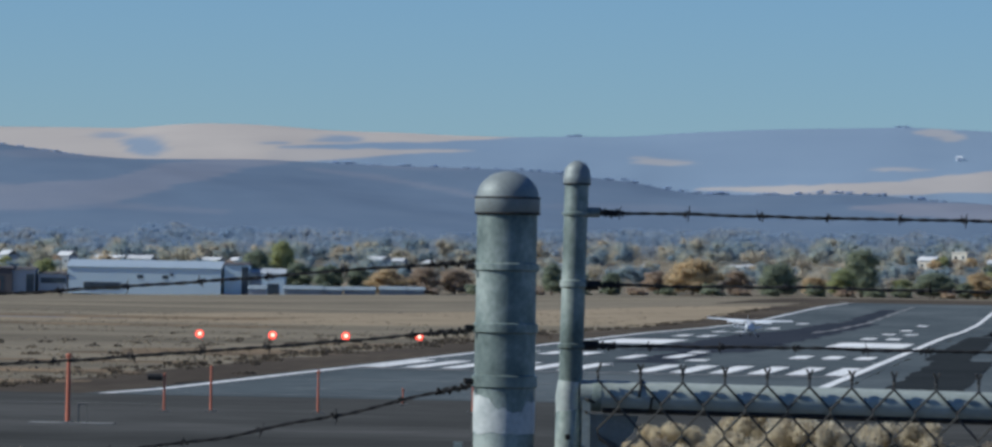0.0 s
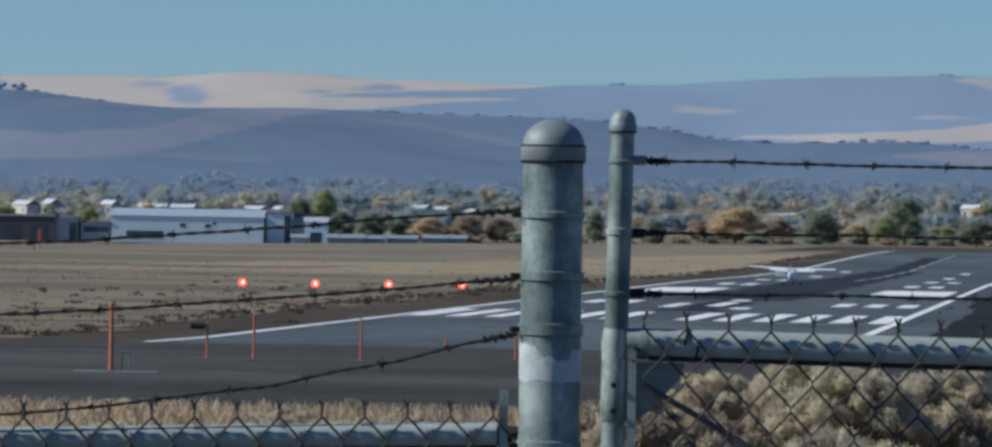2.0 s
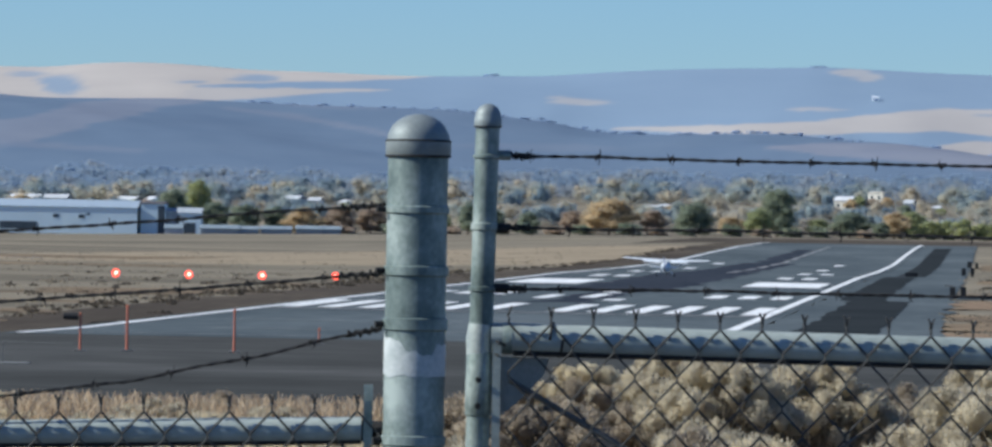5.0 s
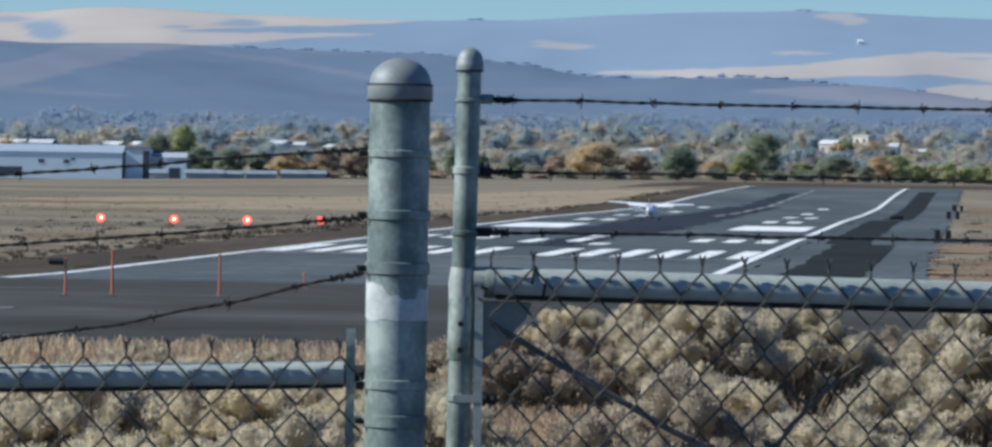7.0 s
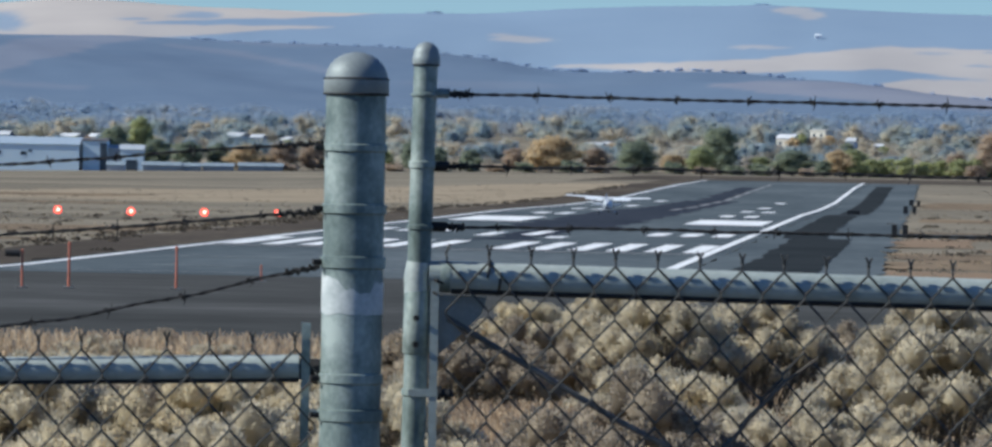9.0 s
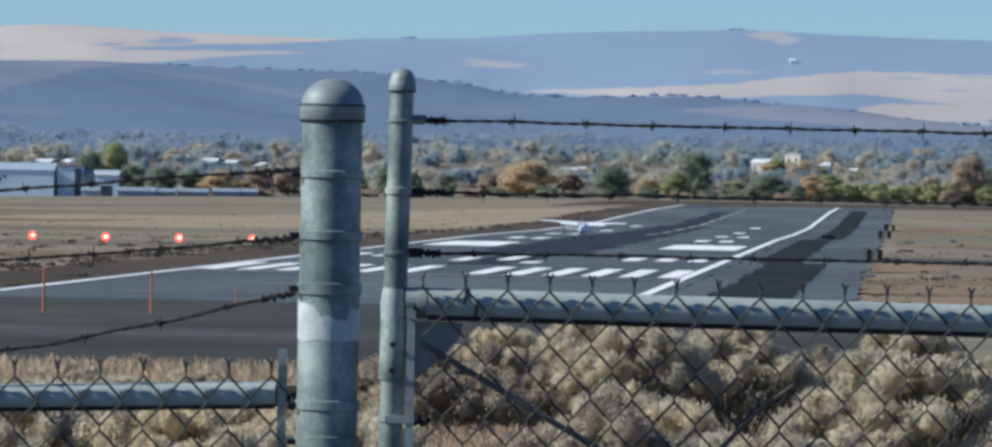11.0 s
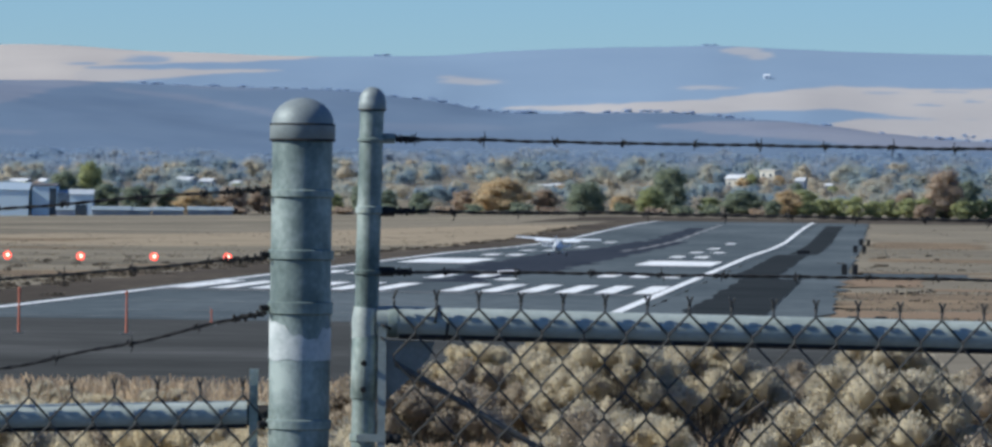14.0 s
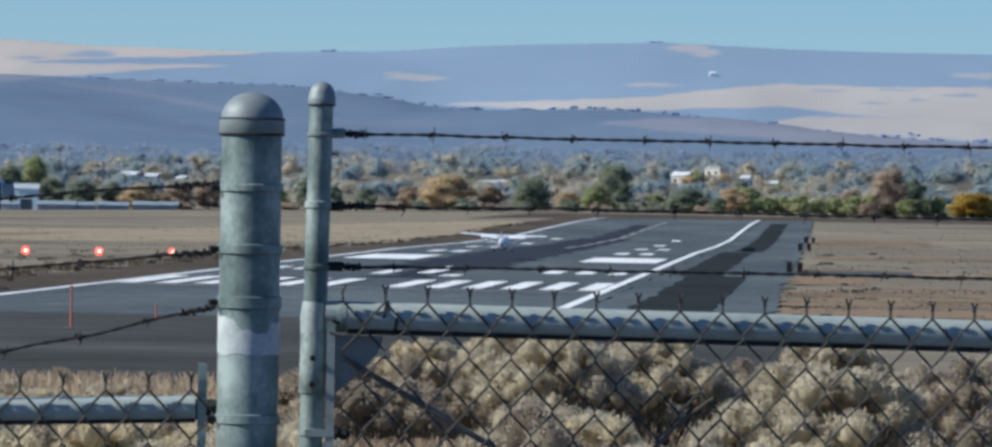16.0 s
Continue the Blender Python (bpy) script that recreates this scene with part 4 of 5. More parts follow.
box_building((-215.5, 2438, gzh), 10.5, 18, 10.0, GREY_WALL, BROWN_WALL, "grey-brown shed with dark eaves", "shed", 0.8, ((3.2, 4, 3.4, 8),), "shed")
box_building((-202.5, 2440, gzh), 13, 16, 8.4, GREY_WALL, BROWN_WALL, "low grey shed with a dark strip window", "shed", 0.6, ((0, 5.3, 11, 2.4),), "shed")
box_building((-117.0, 2452, gzh), 13, 16, 10.5, GREY_WALL, GREY_WALL, "grey metal workshop building", "workshop", 1.4, ((-3, 3, 4, 5),))
box_building((-108.0, 2444, gzh), 10, 16, 10.0, HANGAR_WALL, GREY_WALL, "blue-grey gabled workshop building", "workshop", 2.2, ((0, 3, 5, 5),))
for x, w, h in ((-113.5, 7.5, 5.4), (-94, 16, 5.2), (-82, 9, 4.6), (-70, 13, 4.6), (-56, 11, 4.8), (-47, 9, 4.6)):
    box_building((x, 2426 + 0.1 * x, ground_z(x, 2420)), w, 9, h * 0.45, GREY_WALL if w < 8 else STORE_WALL, STORE_WALL, "low pale metal store with shallow roof", "store", h * 0.3, (), "store", "low stores beside the hangar")

mark = thing("windsock_marker", (-185.8, 2000, ground_z(-185.8, 2000)), "small red airfield marker post", "marker")
part("post", Shape().tube([(0, 0, 0), (0, 0, 7.2)], 0.25, 8), ORANGE, mark)
part("board", Shape().box((0, 0, 5.4), (1.8, 0.3, 3.6)), ORANGE, mark, "red board")

# Town houses among the trees.
TOWN_ROOFS = [(-270.8, 2800, 21.3, 14, 3.0), (-258, 2805, 22.2, 7, 2.4), (-228, 2800, 22.1, 9, 3.4), (-205, 2790, 20.6, 20, 2.4), (-190, 2795, 20.8, 16, 2.4), (-156, 2800, 20.4, 15, 3.0),
              (-144, 2805, 20.6, 6, 3.4), (-78, 2800, 20.3, 9, 2.8), (-62.7, 2800, 21.6, 8, 3.2), (-48.6, 2800, 20.6, 6, 3.0), (-75, 2830, 22.4, 12, 2.2), (109.7, 2800, 16.2, 10, 5), (103, 2780, 13.5, 12, 4),
              (185, 2800, 15.9, 16, 2.8), (196, 2790, 16.7, 9, 3.6), (202, 2850, 27.2, 12, 2.6), (235, 2850, 26.2, 6, 4), (249, 2850, 23.3, 6, 4), (104.5, 2700, 17.0, 6, 7), (113, 2710, 18.0, 6, 6), (170.6, 2840, 25.0, 8, 3),
              (20, 2840, 20.5, 7, 3), (60, 2830, 21, 8, 3), (-20, 2850, 22, 6, 3), (290, 2830, 21, 8, 3)]
HOUSE_TREES = [(206, 2790, 9, 10.5), (213, 2792, 10, 9.0), (220, 2791, 10, 10.0)]
for i, (x, y, zt, w, h) in enumerate(TOWN_ROOFS):
    near = (2790 + (i * 7 % 4) * 6) / y
    x, y, zt, w = x * near, y * near, 7.2 + (zt - 7.2) * near + 0.8, w * near
    gz = ground_z(x, y)
    hh = max(4.5, zt - gz)
    w, hh = w * 0.75, hh - 0.8
    HOUSE_TREES.append((x + (0.45 if i % 2 else -0.4) * w, y - 7, 6 + 0.4 * w, hh * (0.80 + 0.05 * (i % 4))))
    box_building((x, y, gz), w, 9, hh * 0.78, GREY_WALL if i % 3 else CREAM_WALL, ROOF_PALE, "pale town house with light roof among trees", "house", hh * 0.22,
                 ((-w * 0.25, hh * 0.5, 1.2, 1.3), (w * 0.25, hh * 0.5, 1.2, 1.3)), "house", "houses in the town", turn=-40 + (i * 37 % 30))
gz = ground_z(215.2, 2805)
box_building((215.2, 2805, gz), 8.4, 9, 29.6 - gz - 0.4, CREAM_WALL, CREAM_WALL, "tall cream block rising over the town", "block", 0.4,
             ((-2.0, 29.6 - gz - 3, 1.4, 1.6), (2.0, 29.6 - gz - 3, 1.4, 1.6)), "tower_block", turn=-32)
box_building((347.0, 4540, hill_z(347, 4540)), 4.5, 5, 2.6, WHITE, WHITE, "small white farmhouse on the far hill", "house", 1.2, ((0, 1.5, 1, 1),), "farmhouse")


# ---------------------------------------------------------------- trees
def leaf_quads(rng, centres, radii, count, size, bias=1.0):
    """Small leaf clumps on and in ellipsoids; each quad faces roughly outward, with an uneven tilt."""
    verts = np.empty((count, 4, 3))
    pick = rng.choice(len(centres), count, p=(radii.prod(1) ** (2 / 3)) / (radii.prod(1) ** (2 / 3)).sum())
    d = rng.normal(size=(count, 3))
    d /= np.linalg.norm(d, axis=1, keepdims=True)
    rad = rng.uniform(0.6, 1.12, (count, 1))
    pos = centres[pick] + d * rad * radii[pick]
    n = d * bias + rng.normal(scale=0.8, size=(count, 3))
    n /= np.linalg.norm(n, axis=1, keepdims=True)
    t = np.cross(n, rng.normal(size=(count, 3)))
    t /= np.linalg.norm(t, axis=1, keepdims=True)
    b = np.cross(n, t)
    s = size * rng.uniform(0.5, 1.25, (count, 1))
    for k, (p, q) in enumerate(((-1, -0.6), (0.7, -1), (1, 0.7), (-0.6, 1))):
        verts[:, k] = pos + (t * p + b * q) * s * 0.5
    return verts


ICO = bmesh.new()
bmesh.ops.create_icosphere(ICO, subdivisions=2, radius=1.0)
ICO_V = np.array([v.co for v in ICO.verts])
ICO_F = np.array([[v.index for v in f.verts] for f in ICO.faces])
ICO.free()
LUMP_AXES = np.random.default_rng(77).normal(size=(6, 3))
LUMP_RATE = np.array([1.6, 2.2, 2.8, 3.4, 4.2, 5.0])


def crown_mesh(name, cores, quads, mat, core_tint=None, quad_tint=None, rough=0.7):
    """Uneven inner lumps (centre, radii) with leaf quads over them, as one mesh."""
    rng = np.random.default_rng(len(quads))
    c, r = cores
    n, k = len(c), len(ICO_V)
    swell = rng.uniform(0.97, 1.03, (n, k, 1))
    if rough < 0.8:
        phase = rng.uniform(0, 6.28, (n, 1, 6))
        wave = sum(np.sin((ICO_V @ LUMP_AXES[q])[None] * LUMP_RATE[q] + phase[:, :, q]) for q in range(6)) / 6
        swell = swell * (1 - (1 - rough) * (0.5 - 1.25 * wave[..., None]))
    lumps = c[:, None, :] + ICO_V[None] * r[:, None, :] * swell
    tri = (ICO_F[None] + (np.arange(n) * k)[:, None, None]).reshape(-1, 3)
    q = (np.arange(len(quads) * 4) + n * k).reshape(-1, 4)
    me = bpy.data.meshes.new(name)
    co = np.concatenate([lumps.reshape(-1, 3), quads.reshape(-1, 3)])
    me.vertices.add(len(co))
    me.vertices.foreach_set("co", co.reshape(-1))
    loops = np.concatenate([tri.reshape(-1), q.reshape(-1)]).astype(np.int32)
    me.loops.add(len(loops))
    me.loops.foreach_set("vertex_index", loops)
    starts = np.concatenate([np.arange(len(tri)) * 3, len(tri) * 3 + np.arange(len(q)) * 4]).astype(np.int32)
    me.polygons.add(len(starts))
    me.polygons.foreach_set("loop_start", starts)
    me.polygons.foreach_set("use_smooth", np.arange(len(starts)) < len(tri))
    me.update(calc_edges=True)
    me.materials.append(mat)
    if core_tint is not None:
        at = me.attributes.new("tint", "FLOAT", "POINT")
        at.data.foreach_set("value", np.concatenate([np.repeat(core_tint, k), np.repeat(quad_tint, 4)]))
    return me


def quad_mesh(name, quads, mat):
    n = len(quads)
    me = bpy.data.meshes.new(name)
    me.vertices.add(n * 4)
    me.vertices.foreach_set("co", quads.reshape(-1))
    me.loops.add(n * 4)
    me.loops.foreach_set("vertex_index", np.arange(n * 4, dtype=np.int32))
    me.polygons.add(n)
    me.polygons.foreach_set("loop_start", np.arange(0, n * 4, 4, dtype=np.int32))
    me.update(calc_edges=True)
    me.materials.append(mat)
    return me


def tree(at, w, h, mat, seed, label, low=0.12, leaves=5200, lobes=11, name="tree", group="", leaf=0.028):
    """A tapered trunk with limbs and an uneven crown of leaf clumps, w wide and h high."""
    rng = np.random.default_rng(seed)
    t = thing(name, at, label, "tree", group)
    limbs = Shape().tube([(0, 0, -0.3), (0.02 * w, 0, h * 0.25), (0, 0.02 * w, h * 0.7)], [0.035 * h, 0.025 * h, 0.008 * h], 8)
    centres, radii = [], []
    for k in range(lobes):
        a = 2.4 * k + rng.uniform(-0.4, 0.4)
        zz = low + (0.95 - low) * (k + 0.5) / lobes
        spread = w * 0.33 * math.sin(math.pi * (0.18 + 0.78 * (zz - low) / (1 - low))) * rng.uniform(0.6, 1.15)
        c = (spread * math.cos(a), spread * math.sin(a), h * (zz * 0.86 + 0.03))
        centres.append(c)
        r = w * rng.uniform(0.17, 0.27)
        radii.append((r, r, h * rng.uniform(0.10, 0.17)))
        limbs.tube([(0, 0, h * zz * 0.55), (c[0] * 0.5, c[1] * 0.5, c[2] * 0.85), c], [0.014 * h, 0.009 * h, 0.003 * h], 5)
    centres.append((0.0, 0.0, h * (0.46 + 0.25 * low)))
    radii.append((w * 0.34, w * 0.34, h * (0.40 - 0.2 * low)))
    part("trunk", limbs, BARK, t)
    centres, radii = np.array(centres), np.array(radii)
    q = leaf_quads(rng, centres, radii, leaves, leaf * w, 0.45)
    q[..., 2] = np.maximum(q[..., 2], 0.02 * h)
    part("crown", crown_mesh("crown", (centres, radii * 0.8), q, mat), None, t)
    return t


TREES = [(73, 2455, 27, 17, LEAF_ORANGE, "rounded orange-brown autumn tree at the runway end"), (58, 2475, 14, 11, LEAF_BROWN, "small brown autumn tree"),
         (110, 2450, 22, 16, LEAF_GREEN, "dense dark green round tree"), (146, 2455, 21, 23, LEAF_GREEN, "tall dark green tree"), (137, 2440, 15, 13, LEAF_OLIVE, "olive green bushy tree"),
         (177, 2450, 21, 12, LEAF_GREEN, "low dark green spreading tree"), (163, 2452, 12, 9, LEAF_OLIVE, "small olive tree"), (38, 2450, 12, 11, LEAF_GREEN, "dark green conifer-like tree"), (24, 2452, 12, 12, LEAF_GREEN, "dark green tree"),
         (12, 2452, 12, 15, LEAF_GREEN, "dark green narrow tree"), (92, 2462, 12, 12, LEAF_BROWN, "rust brown autumn tree"), (-59, 2452, 20, 12, LEAF_ORANGE, "orange autumn tree beside the stores"), (-43, 2454, 18, 13, LEAF_BROWN, "brown autumn tree"),
         (-84, 2456, 16, 14, LEAF_GREEN, "dark green tree beside the stores"), (-71, 2462, 14, 13, LEAF_GREEN, "dark green tree"), (-98, 2470, 16, 15, LEAF_GREEN, "dark green tree behind the workshop"), (-108, 2520, 15, 25, LEAF_OLIVE, "tall yellow-green tree behind the workshop"),
         (-118, 2510, 18, 20, LEAF_GREEN, "dark green tree behind the hangar"), (-30, 2462, 16, 12, LEAF_BROWN, "grey-brown bare-looking tree"), (-14, 2458, 14, 12, LEAF_GREEN, "dark green tree"), (0, 2456, 14, 10, LEAF_OLIVE, "olive tree"),
         (265, 2452, 21, 23, LEAF_BROWN, "large rust brown autumn tree"), (250, 2470, 12, 12, LEAF_BROWN, "small brown tree"), (278, 2475, 14, 18, LEAF_GREEN, "dark green tree"), (300, 2440, 23, 12, LEAF_YELLOW, "bright yellow autumn tree"), (205, 2465, 16, 13, LEAF_OLIVE, "olive tree"),
         (196, 2448, 15, 13, LEAF_ORANGE, "orange-tinted autumn tree"), (190, 2440, 9, 8, LEAF_GREEN, "low dark bush"), (126, 2470, 14, 9, LEAF_ORANGE, "orange autumn shrub"), (-185, 2500, 18, 18, LEAF_ORANGE, "yellow-brown tree behind the sheds"), (-212, 2510, 14, 16, LEAF_OLIVE, "olive tree behind the sheds"),
         (-250, 2500, 18, 17, LEAF_OLIVE, "olive tree behind the sheds"), (255, 2436, 11, 7, LEAF_BROWN, "dark brown low shrub"), (330, 2445, 20, 13, LEAF_OLIVE, "olive tree at the field edge")]
for i, (x, y, w, h, mat, label) in enumerate(TREES):
    label = label if len(label.split()) > 3 else label + " at the field edge"
    tree((x, y, ground_z(x, y) - 0.2), w, h, mat, 100 + i, label, group="trees at the field edge")
for i, (x, y, w, h) in enumerate(HOUSE_TREES):
    gz = ground_z(x, y)
    tree((x, y, gz - 0.2), w, max(4.0, h), (LEAF_OLIVE, LEAF_BROWN, LEAF_ORANGE, LEAF_GREEN)[i % 4], 500 + i, "autumn garden tree in front of a town house", low=0.08, leaves=1200, lobes=7, group="garden trees in the town", leaf=0.06)
for k in range(15):
    x = 203 + 7.6 * k
    tree((x, 2446 + (k % 3) * 4, ground_z(x, 2446)), 11 + (k * 7 % 4), 8.0 + (k * 5 % 4) * 0.8, LEAF_OLIVE, 300 + k, "green-yellow hedge shrub along the field edge", low=0.05, leaves=700, lobes=6,
         name="hedge_shrub", group="hedge at the field edge", leaf=0.06)
for k in range(16):
    x = -40 + 14.5 * k + (k * 5 % 7)
    tree((x, 2430 + (k % 4) * 3, ground_z(x, 2430) - 0.2), 10 + (k * 3 % 5), 4.0 + (k * 7 % 3), LEAF_GREEN if k % 3 else LEAF_BROWN, 340 + k, "low dark shrub along the field edge", low=0.05, leaves=420, lobes=5,
         name="shrub", group="shrubs at the field edge", leaf=0.07)


def woods(name, seed, count, x_range, y_range, height, width, size, per, mat, label, gz, core=0.55):
    """Many far trees as one mass of leaf clumps."""
    rng = np.random.default_rng(seed)
    every, cs, rs, ct, qt = [], [], [], [], []
    for _ in range(count):
        y = rng.uniform(*y_range)
        x = rng.uniform(x_range[0], x_range[1]) * y / y_range[0]
        h, w = rng.uniform(*height), rng.uniform(*width)
        lobes = 6
        c = np.column_stack([x + rng.uniform(-0.28, 0.28, lobes) * w, y + rng.uniform(-0.2, 0.2, lobes) * w, gz(x, y) + h * rng.uniform(0.3, 0.8, lobes)])
        r = np.column_stack([w * rng.uniform(0.16, 0.26, lobes)] * 2 + [h * rng.uniform(0.14, 0.24, lobes)])
        c[0], r[0] = (x, y, gz(x, y) + 0.48 * h), (w * 0.38, w * 0.38, h * 0.44)
        every.append(leaf_quads(rng, c, r, per, size, 0.25))
        tint = rng.uniform()
        cs.append(c), rs.append(r * core), ct.append(np.full(lobes, tint)), qt.append(np.clip(tint + rng.normal(scale=0.07, size=per), 0, 1))
    ob = new(name, crown_mesh(name, (np.concatenate(cs), np.concatenate(rs)), np.concatenate(every), mat, np.concatenate(ct), np.concatenate(qt)))
    return tagged(ob, label, "trees", kind="stuff")


def town_z(x, y):
    return ground_z(x, min(y, 3400)) if y < 3300 else max(ground_z(x, 3300), hill_z(x, y))


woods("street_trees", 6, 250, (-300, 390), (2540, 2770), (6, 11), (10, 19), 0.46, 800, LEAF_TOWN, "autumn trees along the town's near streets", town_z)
woods("town_woods", 7, 230, (-320, 410), (2820, 3010), (9, 15), (12, 23), 0.5, 900, LEAF_TOWN, "autumn trees over the town, grey-green and ochre dulled for haze", town_z)
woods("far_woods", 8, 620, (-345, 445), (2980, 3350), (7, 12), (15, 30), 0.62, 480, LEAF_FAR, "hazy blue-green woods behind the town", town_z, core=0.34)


def ridge_rows():
    rng = np.random.default_rng(11)
    every, cs, rs = [], [], []
    spots = [(a, 3900) for a in np.arange(-0.032, 0.135, 0.0016) if rng.uniform() < 0.6]
    spots += [(a, 3895) for a in np.arange(-0.118, -0.097, 0.0016)] + [(a, 3898) for a in np.arange(-0.094, -0.078, 0.0022)] + [(-0.0335, 3898), (-0.0325, 3898), (-0.031, 3898)]
    spots += [(a, 4180 + 110 * rng.uniform()) for a in np.arange(0.068, 0.145, 0.0013) if rng.uniform() < (0.85 if a < 0.097 or a > 0.105 else 0.3)]
    spots += [(a, 4755) for a in (0.0082, 0.009, 0.0655, 0.0668, 0.0675)]
    for a, y in spots:
        x = a * y
        h, w = rng.uniform(2, 4.5), rng.uniform(9, 20)
        if a < -0.097:
            h, w = rng.uniform(9, 13), rng.uniform(12, 18)
        if y > 4700:
            h, w = 4.5, 12
        elif y > 4000:
            h, w = rng.uniform(4, 8), rng.uniform(10, 22)
        elif a > 0.03:
            h, w = rng.uniform(3.5, 6.5), rng.uniform(10, 22)
        c = np.column_stack([x + rng.uniform(-0.3, 0.3, 4) * w, y + rng.uniform(-2, 2, 4), hill_z(x, y) + h * rng.uniform(-0.25, 0.35, 4)])
        r = np.column_stack([np.full(4, w * 0.26)] * 2 + [np.full(4, h * 0.26)])
        every.append(leaf_quads(rng, c, r, 110, 0.7, 0.15))
        cs.append(c), rs.append(r * 0.6)
    n = sum(len(c) for c in cs)
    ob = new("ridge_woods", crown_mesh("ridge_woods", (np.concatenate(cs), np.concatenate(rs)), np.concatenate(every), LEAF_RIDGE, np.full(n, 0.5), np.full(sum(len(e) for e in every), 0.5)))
    tagged(ob, "hazy dark trees dotted along the ridge crests", "trees", kind="stuff")


ridge_rows()


# ---------------------------------------------------------------- brush and dry grass behind the fence
def blades(rng, centres, radius, count, length, width, up=0.5):
    """Narrow tufts pointing out of lumps, as seed heads do."""
    pick = rng.integers(0, len(centres), count)
    d = rng.normal(size=(count, 3))
    d[:, 2] = np.abs(d[:, 2]) * 1.1 - 0.25
    d /= np.linalg.norm(d, axis=1, keepdims=True)
    base = centres[pick] + d * radius[pick][:, None] * rng.uniform(0.6, 0.93, (count, 1))
    way = d + np.array([0, 0, up]) + rng.normal(scale=0.35, size=(count, 3))
    way /= np.linalg.norm(way, axis=1, keepdims=True)
    side = np.cross(way, rng.normal(size=(count, 3)))
    side /= np.linalg.norm(side, axis=1, keepdims=True)
    ln = length * rng.uniform(0.6, 1.3, (count, 1))
    q = np.empty((count, 4, 3))
    q[:, 0], q[:, 1] = base - side * width * 0.35, base + side * width * 0.35
    q[:, 2], q[:, 3] = base + way * ln + side * width * 0.5, base + way * ln - side * width * 0.5
    return q


LUMPS = 42


def bush(seed, mat, h=1.0, w=1.2):
    rng = np.random.default_rng(seed)
    t = thing("rabbitbrush", (0, 0, 0), "dry rabbitbrush with pale cream seed heads behind the fence", "shrub", "brush behind the fence")
    stems, centres, radii = Shape(), [], []
    for k in range(LUMPS):
        a, u = k * 2.4, math.sqrt((k + 0.5) / LUMPS)
        x, y = u * w * 0.54 * math.cos(a), u * w * 0.54 * math.sin(a)
        z = h * (0.50 + 0.42 * math.sqrt(max(0, 1 - u * u))) * rng.uniform(0.78, 1.10)
        centres.append((x, y, z))
        radii.append(rng.uniform(0.07, 0.155) * (1.15 - 0.3 * u))
        stems.tube([(x * 0.1, y * 0.1, 0), (x * 0.6, y * 0.6, z * 0.55), (x, y, z)], [0.011, 0.007, 0.003], 4, cap=False)
    tagged(part("branch_base", stems, STEM, t), "", kind="stuff")
    c, r = np.array(centres), np.array(radii)
    part("seed_crown", crown_mesh("seed_crown", (c, np.column_stack([r, r, r * 1.15]) * 0.88), blades(rng, c, r * 1.05, LUMPS * 300, 0.022, 0.010, 0.5), mat, rough=0.5), None, t, "pale feathery seed heads")
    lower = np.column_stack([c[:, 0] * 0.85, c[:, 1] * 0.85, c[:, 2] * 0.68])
    part("foliage", quad_mesh("foliage", blades(rng, lower, r * 1.6, LUMPS * 45, 0.06, 0.009, 0.9), FLOWER_SHADE), None, t, "dry foliage darkened for shade under the seed heads")
    return t


kinds = [bush(21, FLOWER), bush(22, FLOWER_GREY, 1.05, 1.3), bush(23, FLOWER, 0.9, 1.5), bush(24, FLOWER_GREY, 1.1, 1.1), bush(25, FLOWER_DARK, 1.0, 1.3)]
rng = np.random.default_rng(5)
spots = []
for row, y in enumerate((27.0, 29.5, 32, 35, 38.5, 42, 46, 50, 54)):
    x = -0.115 * y + rng.uniform(0, 0.6)
    while x < 0.155 * y:
        spots.append((x, y + rng.uniform(-0.9, 0.9)))
        x += rng.uniform(0.75, 1.5)
moved = set()
for i, (x, y) in enumerate(spots):
    right = smoothstep(0.0, 0.02, x / y)
    # Gaps where dry grass stands.
    if 29 < y < 35 and 0.018 < x / y < 0.052:
        continue
    if noise.noise(Vector((x * 0.55, y * 0.30, 2.0))) < -0.32 + 0.12 * right and 28 < y < 41:
        continue
    k = int(rng.choice(5, p=(0.28, 0.22, 0.2, 0.14, 0.16)))
    if right > 0.5 and y > 36 and rng.uniform() < 0.42:
        k = 4 if rng.uniform() < 0.6 else 1
    drop = 0.80 if k == 4 and y > 40 else 1.0
    size = min(1.22, 1.87 + 0.20 * right - (0.0275 - 0.0072 * right) * y) * rng.uniform(0.78, 1.02) * drop
    if y > 47 and right < 0.5:
        size = 0.66 * rng.uniform(0.7, 1.12)
    elif y > 52:
        continue
    if y < 32:
        size = min(size, (0.95 if right > 0.5 else 0.84) + 0.05 * (y - 26)) * rng.uniform(0.88, 1.08)
    m = pose(x, y, ground_z(x, y) - 0.03, 0, 0, rng.uniform(0, 360)) @ Matrix.Diagonal((max(0.8, size), max(0.8, size), size, 1))
    if k in moved:
        copy_thing(kinds[k], m)
    else:
        kinds[k].matrix_basis = m
        moved.add(k)


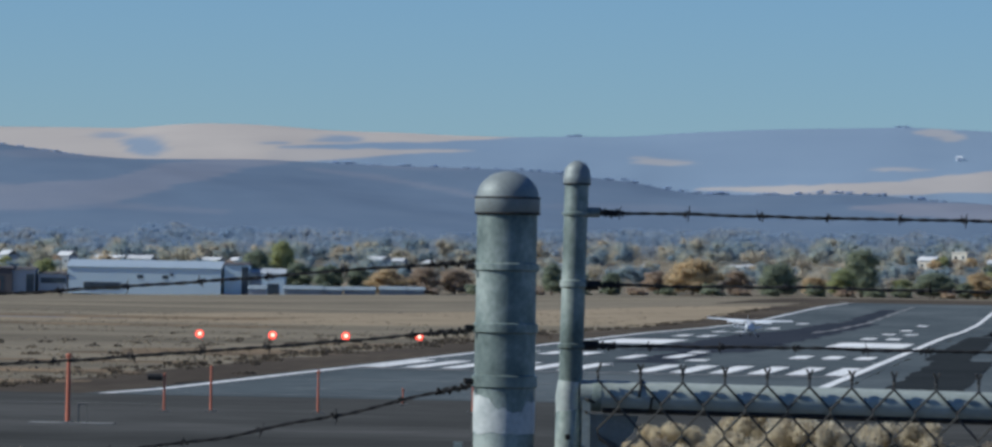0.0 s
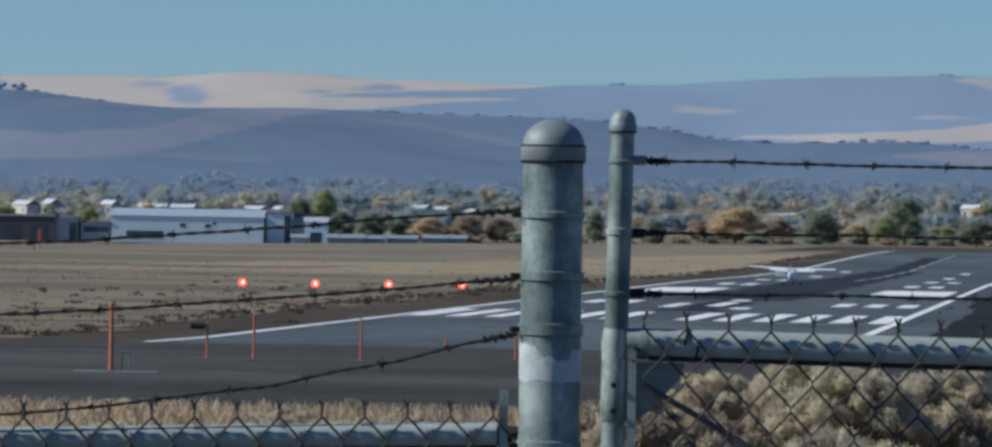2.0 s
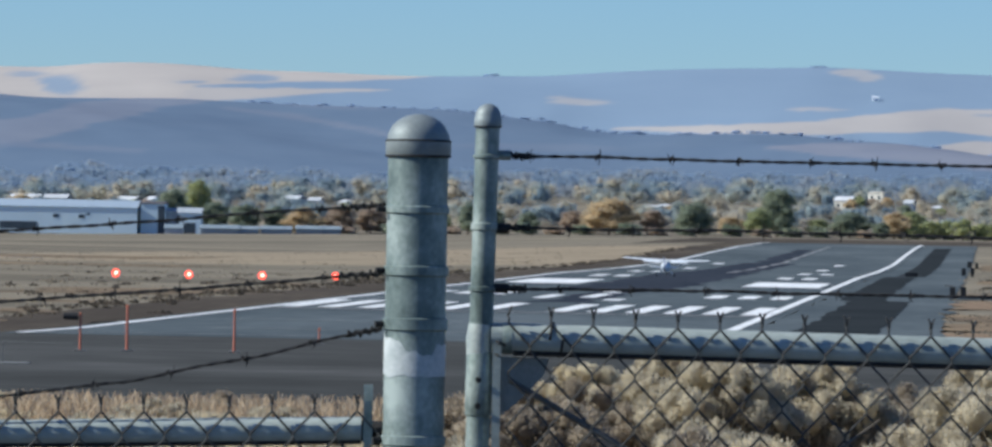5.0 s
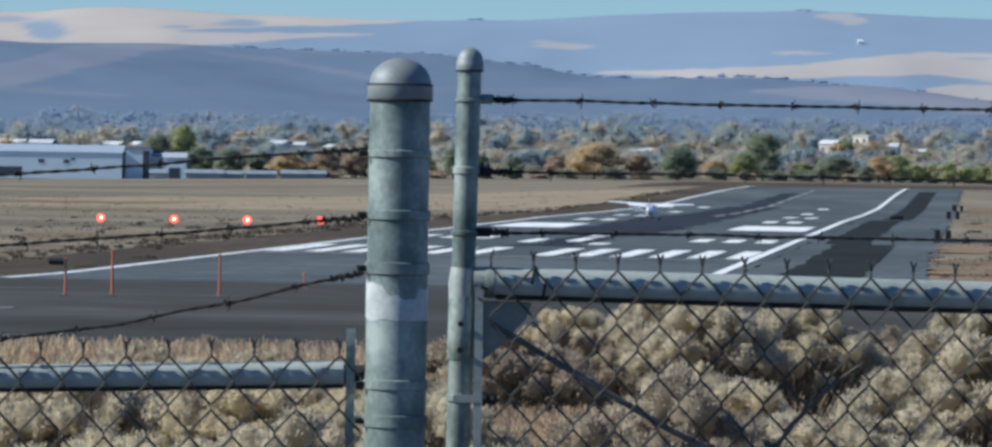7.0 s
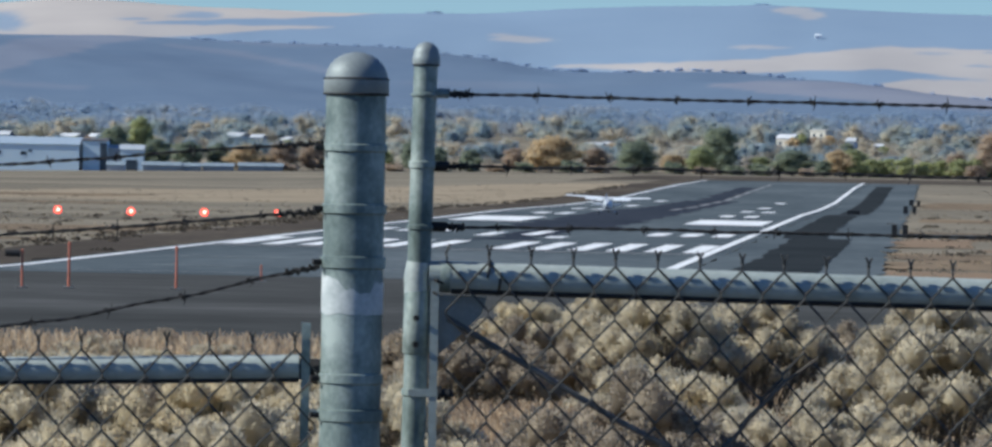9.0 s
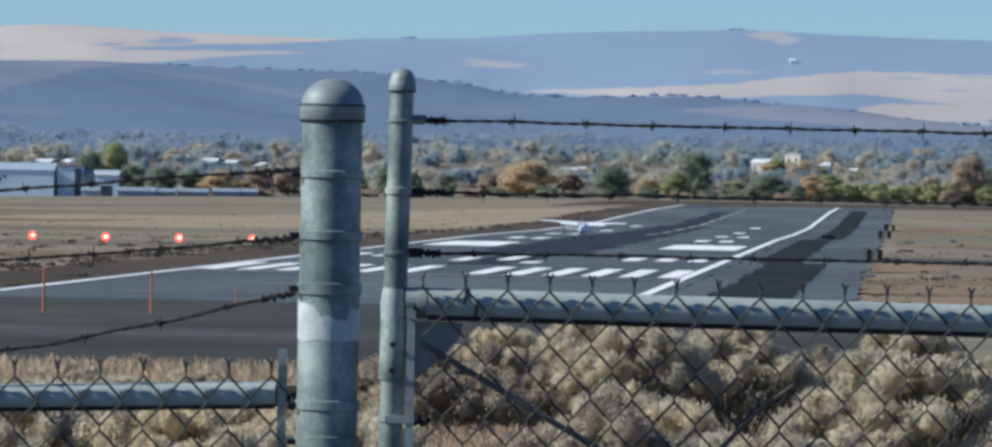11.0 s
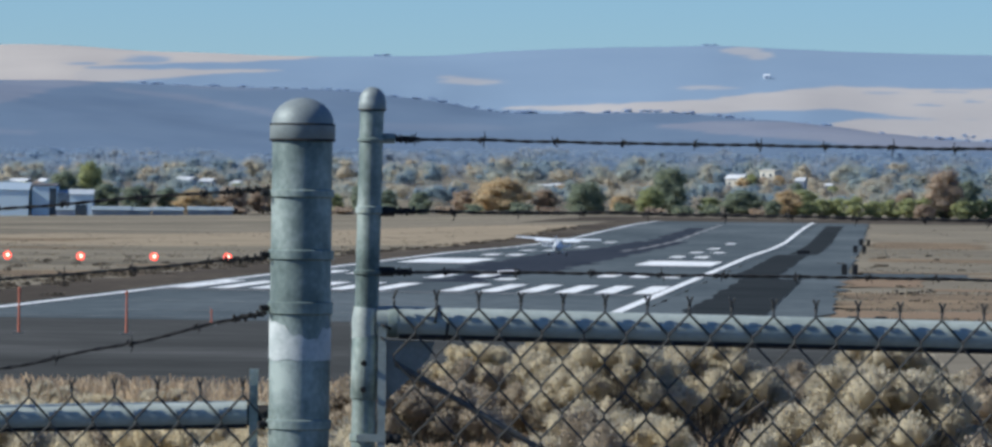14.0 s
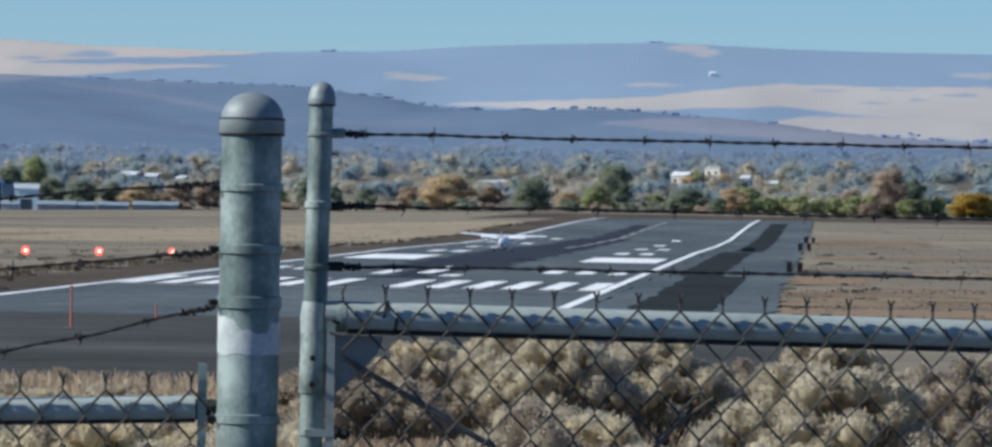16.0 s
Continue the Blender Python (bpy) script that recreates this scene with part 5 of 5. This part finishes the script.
def grass():
    r = np.random.default_rng(9)
    n = 51000
    y = np.concatenate([r.uniform(24, 56, 22000), r.uniform(50, 60, 7000), r.uniform(29, 36, 22000)])
    x = np.concatenate([r.uniform(-0.12, 0.16, 22000), r.uniform(-0.12, 0.01, 7000), r.uniform(0.014, 0.055, 22000)]) * y
    z = np.array([ground_z(a, b) for a, b in zip(x, y)])
    h = r.uniform(0.35, 0.8, n) * np.clip(2.15 - 0.031 * y, 0.72, 0.95)
    h[:22000] *= 0.62 + 0.38 * (y[:22000] > 47)
    h[-22000:] *= 0.75
    bend = r.normal(scale=0.24, size=(n, 2))
    q = np.empty((n, 4, 3))
    wd = r.uniform(0.006, 0.014, n)
    turn = r.uniform(0, math.pi, n)
    wx, wy = wd * np.cos(turn), wd * np.sin(turn)
    q[:, 0] = np.column_stack([x - wx, y - wy, z])
    q[:, 1] = np.column_stack([x + wx, y + wy, z])
    q[:, 2] = np.column_stack([x + bend[:, 0] + wx * 0.5, y + bend[:, 1] + wy * 0.5, z + h])
    q[:, 3] = np.column_stack([x + bend[:, 0] - wx * 0.5, y + bend[:, 1] - wy * 0.5, z + h])
    ob = new("dry_grass", quad_mesh("dry_grass", q, DRY_GRASS))
    tagged(ob, "orange-brown dry grass between the brush", "grass", kind="stuff")


grass()


# ---------------------------------------------------------------- tufts over the dry fields
def field_tufts():
    r = np.random.default_rng(31)
    every = []
    n = 0
    while n < 1300:
        y = 375 + 1100 * r.uniform() ** 1.8
        x = r.uniform(-0.125, 0.165) * y
        off = off_axis(x, y)
        if -35 < off < 39 or (y < 385 and off < 0):
            continue
        if noise.noise(Vector((x / 40, y / 60, 1.0))) < -0.1 and r.uniform() < 0.7:
            continue
        n += 1
        w, h = r.uniform(0.5, 3.0), r.uniform(0.03, 0.12)
        c = np.array([[x, y, ground_z(x, y) + h * 0.2]])
        every.append(leaf_quads(r, c, np.array([[w, w * 3, h]]), 12, 0.25 + 0.3 * h, 0.4))
    ob = new("field_tufts", quad_mesh("field_tufts", np.concatenate(every), TUFT))
    tagged(ob, "scattered brown and straw grass tufts over the dry fields", "grass", kind="stuff")


field_tufts()


def field_weeds():
    """Dark weed clumps in loose lines along the field's edges."""
    r = np.random.default_rng(33)
    every = []
    for side, l_mean, l_spread, s_from, s_to, count in ((-1, -37, 2.0, -115, 420, 90), (-1, -60, 14, -120, 300, 90), (1, 43, 4, -90, 420, 18), (-1, -34, 1.2, -110, 900, 150)):
        for _ in range(count):
            w = RWY @ Vector((l_mean + r.normal() * l_spread, r.uniform(s_from, s_to), 0))
            wd, h = r.uniform(0.3, 1.1), r.uniform(0.10, 0.36)
            c = np.array([[w.x, w.y, ground_z(w.x, w.y) + h * 0.35]])
            every.append(leaf_quads(r, c, np.array([[wd, wd, h * 0.8]]), 46, 0.22, 0.4))
    ob = new("field_weeds", quad_mesh("field_weeds", np.concatenate(every), WEED))
    tagged(ob, "dark dry weed clumps along the field's edges", "weeds", kind="stuff")


field_weeds()
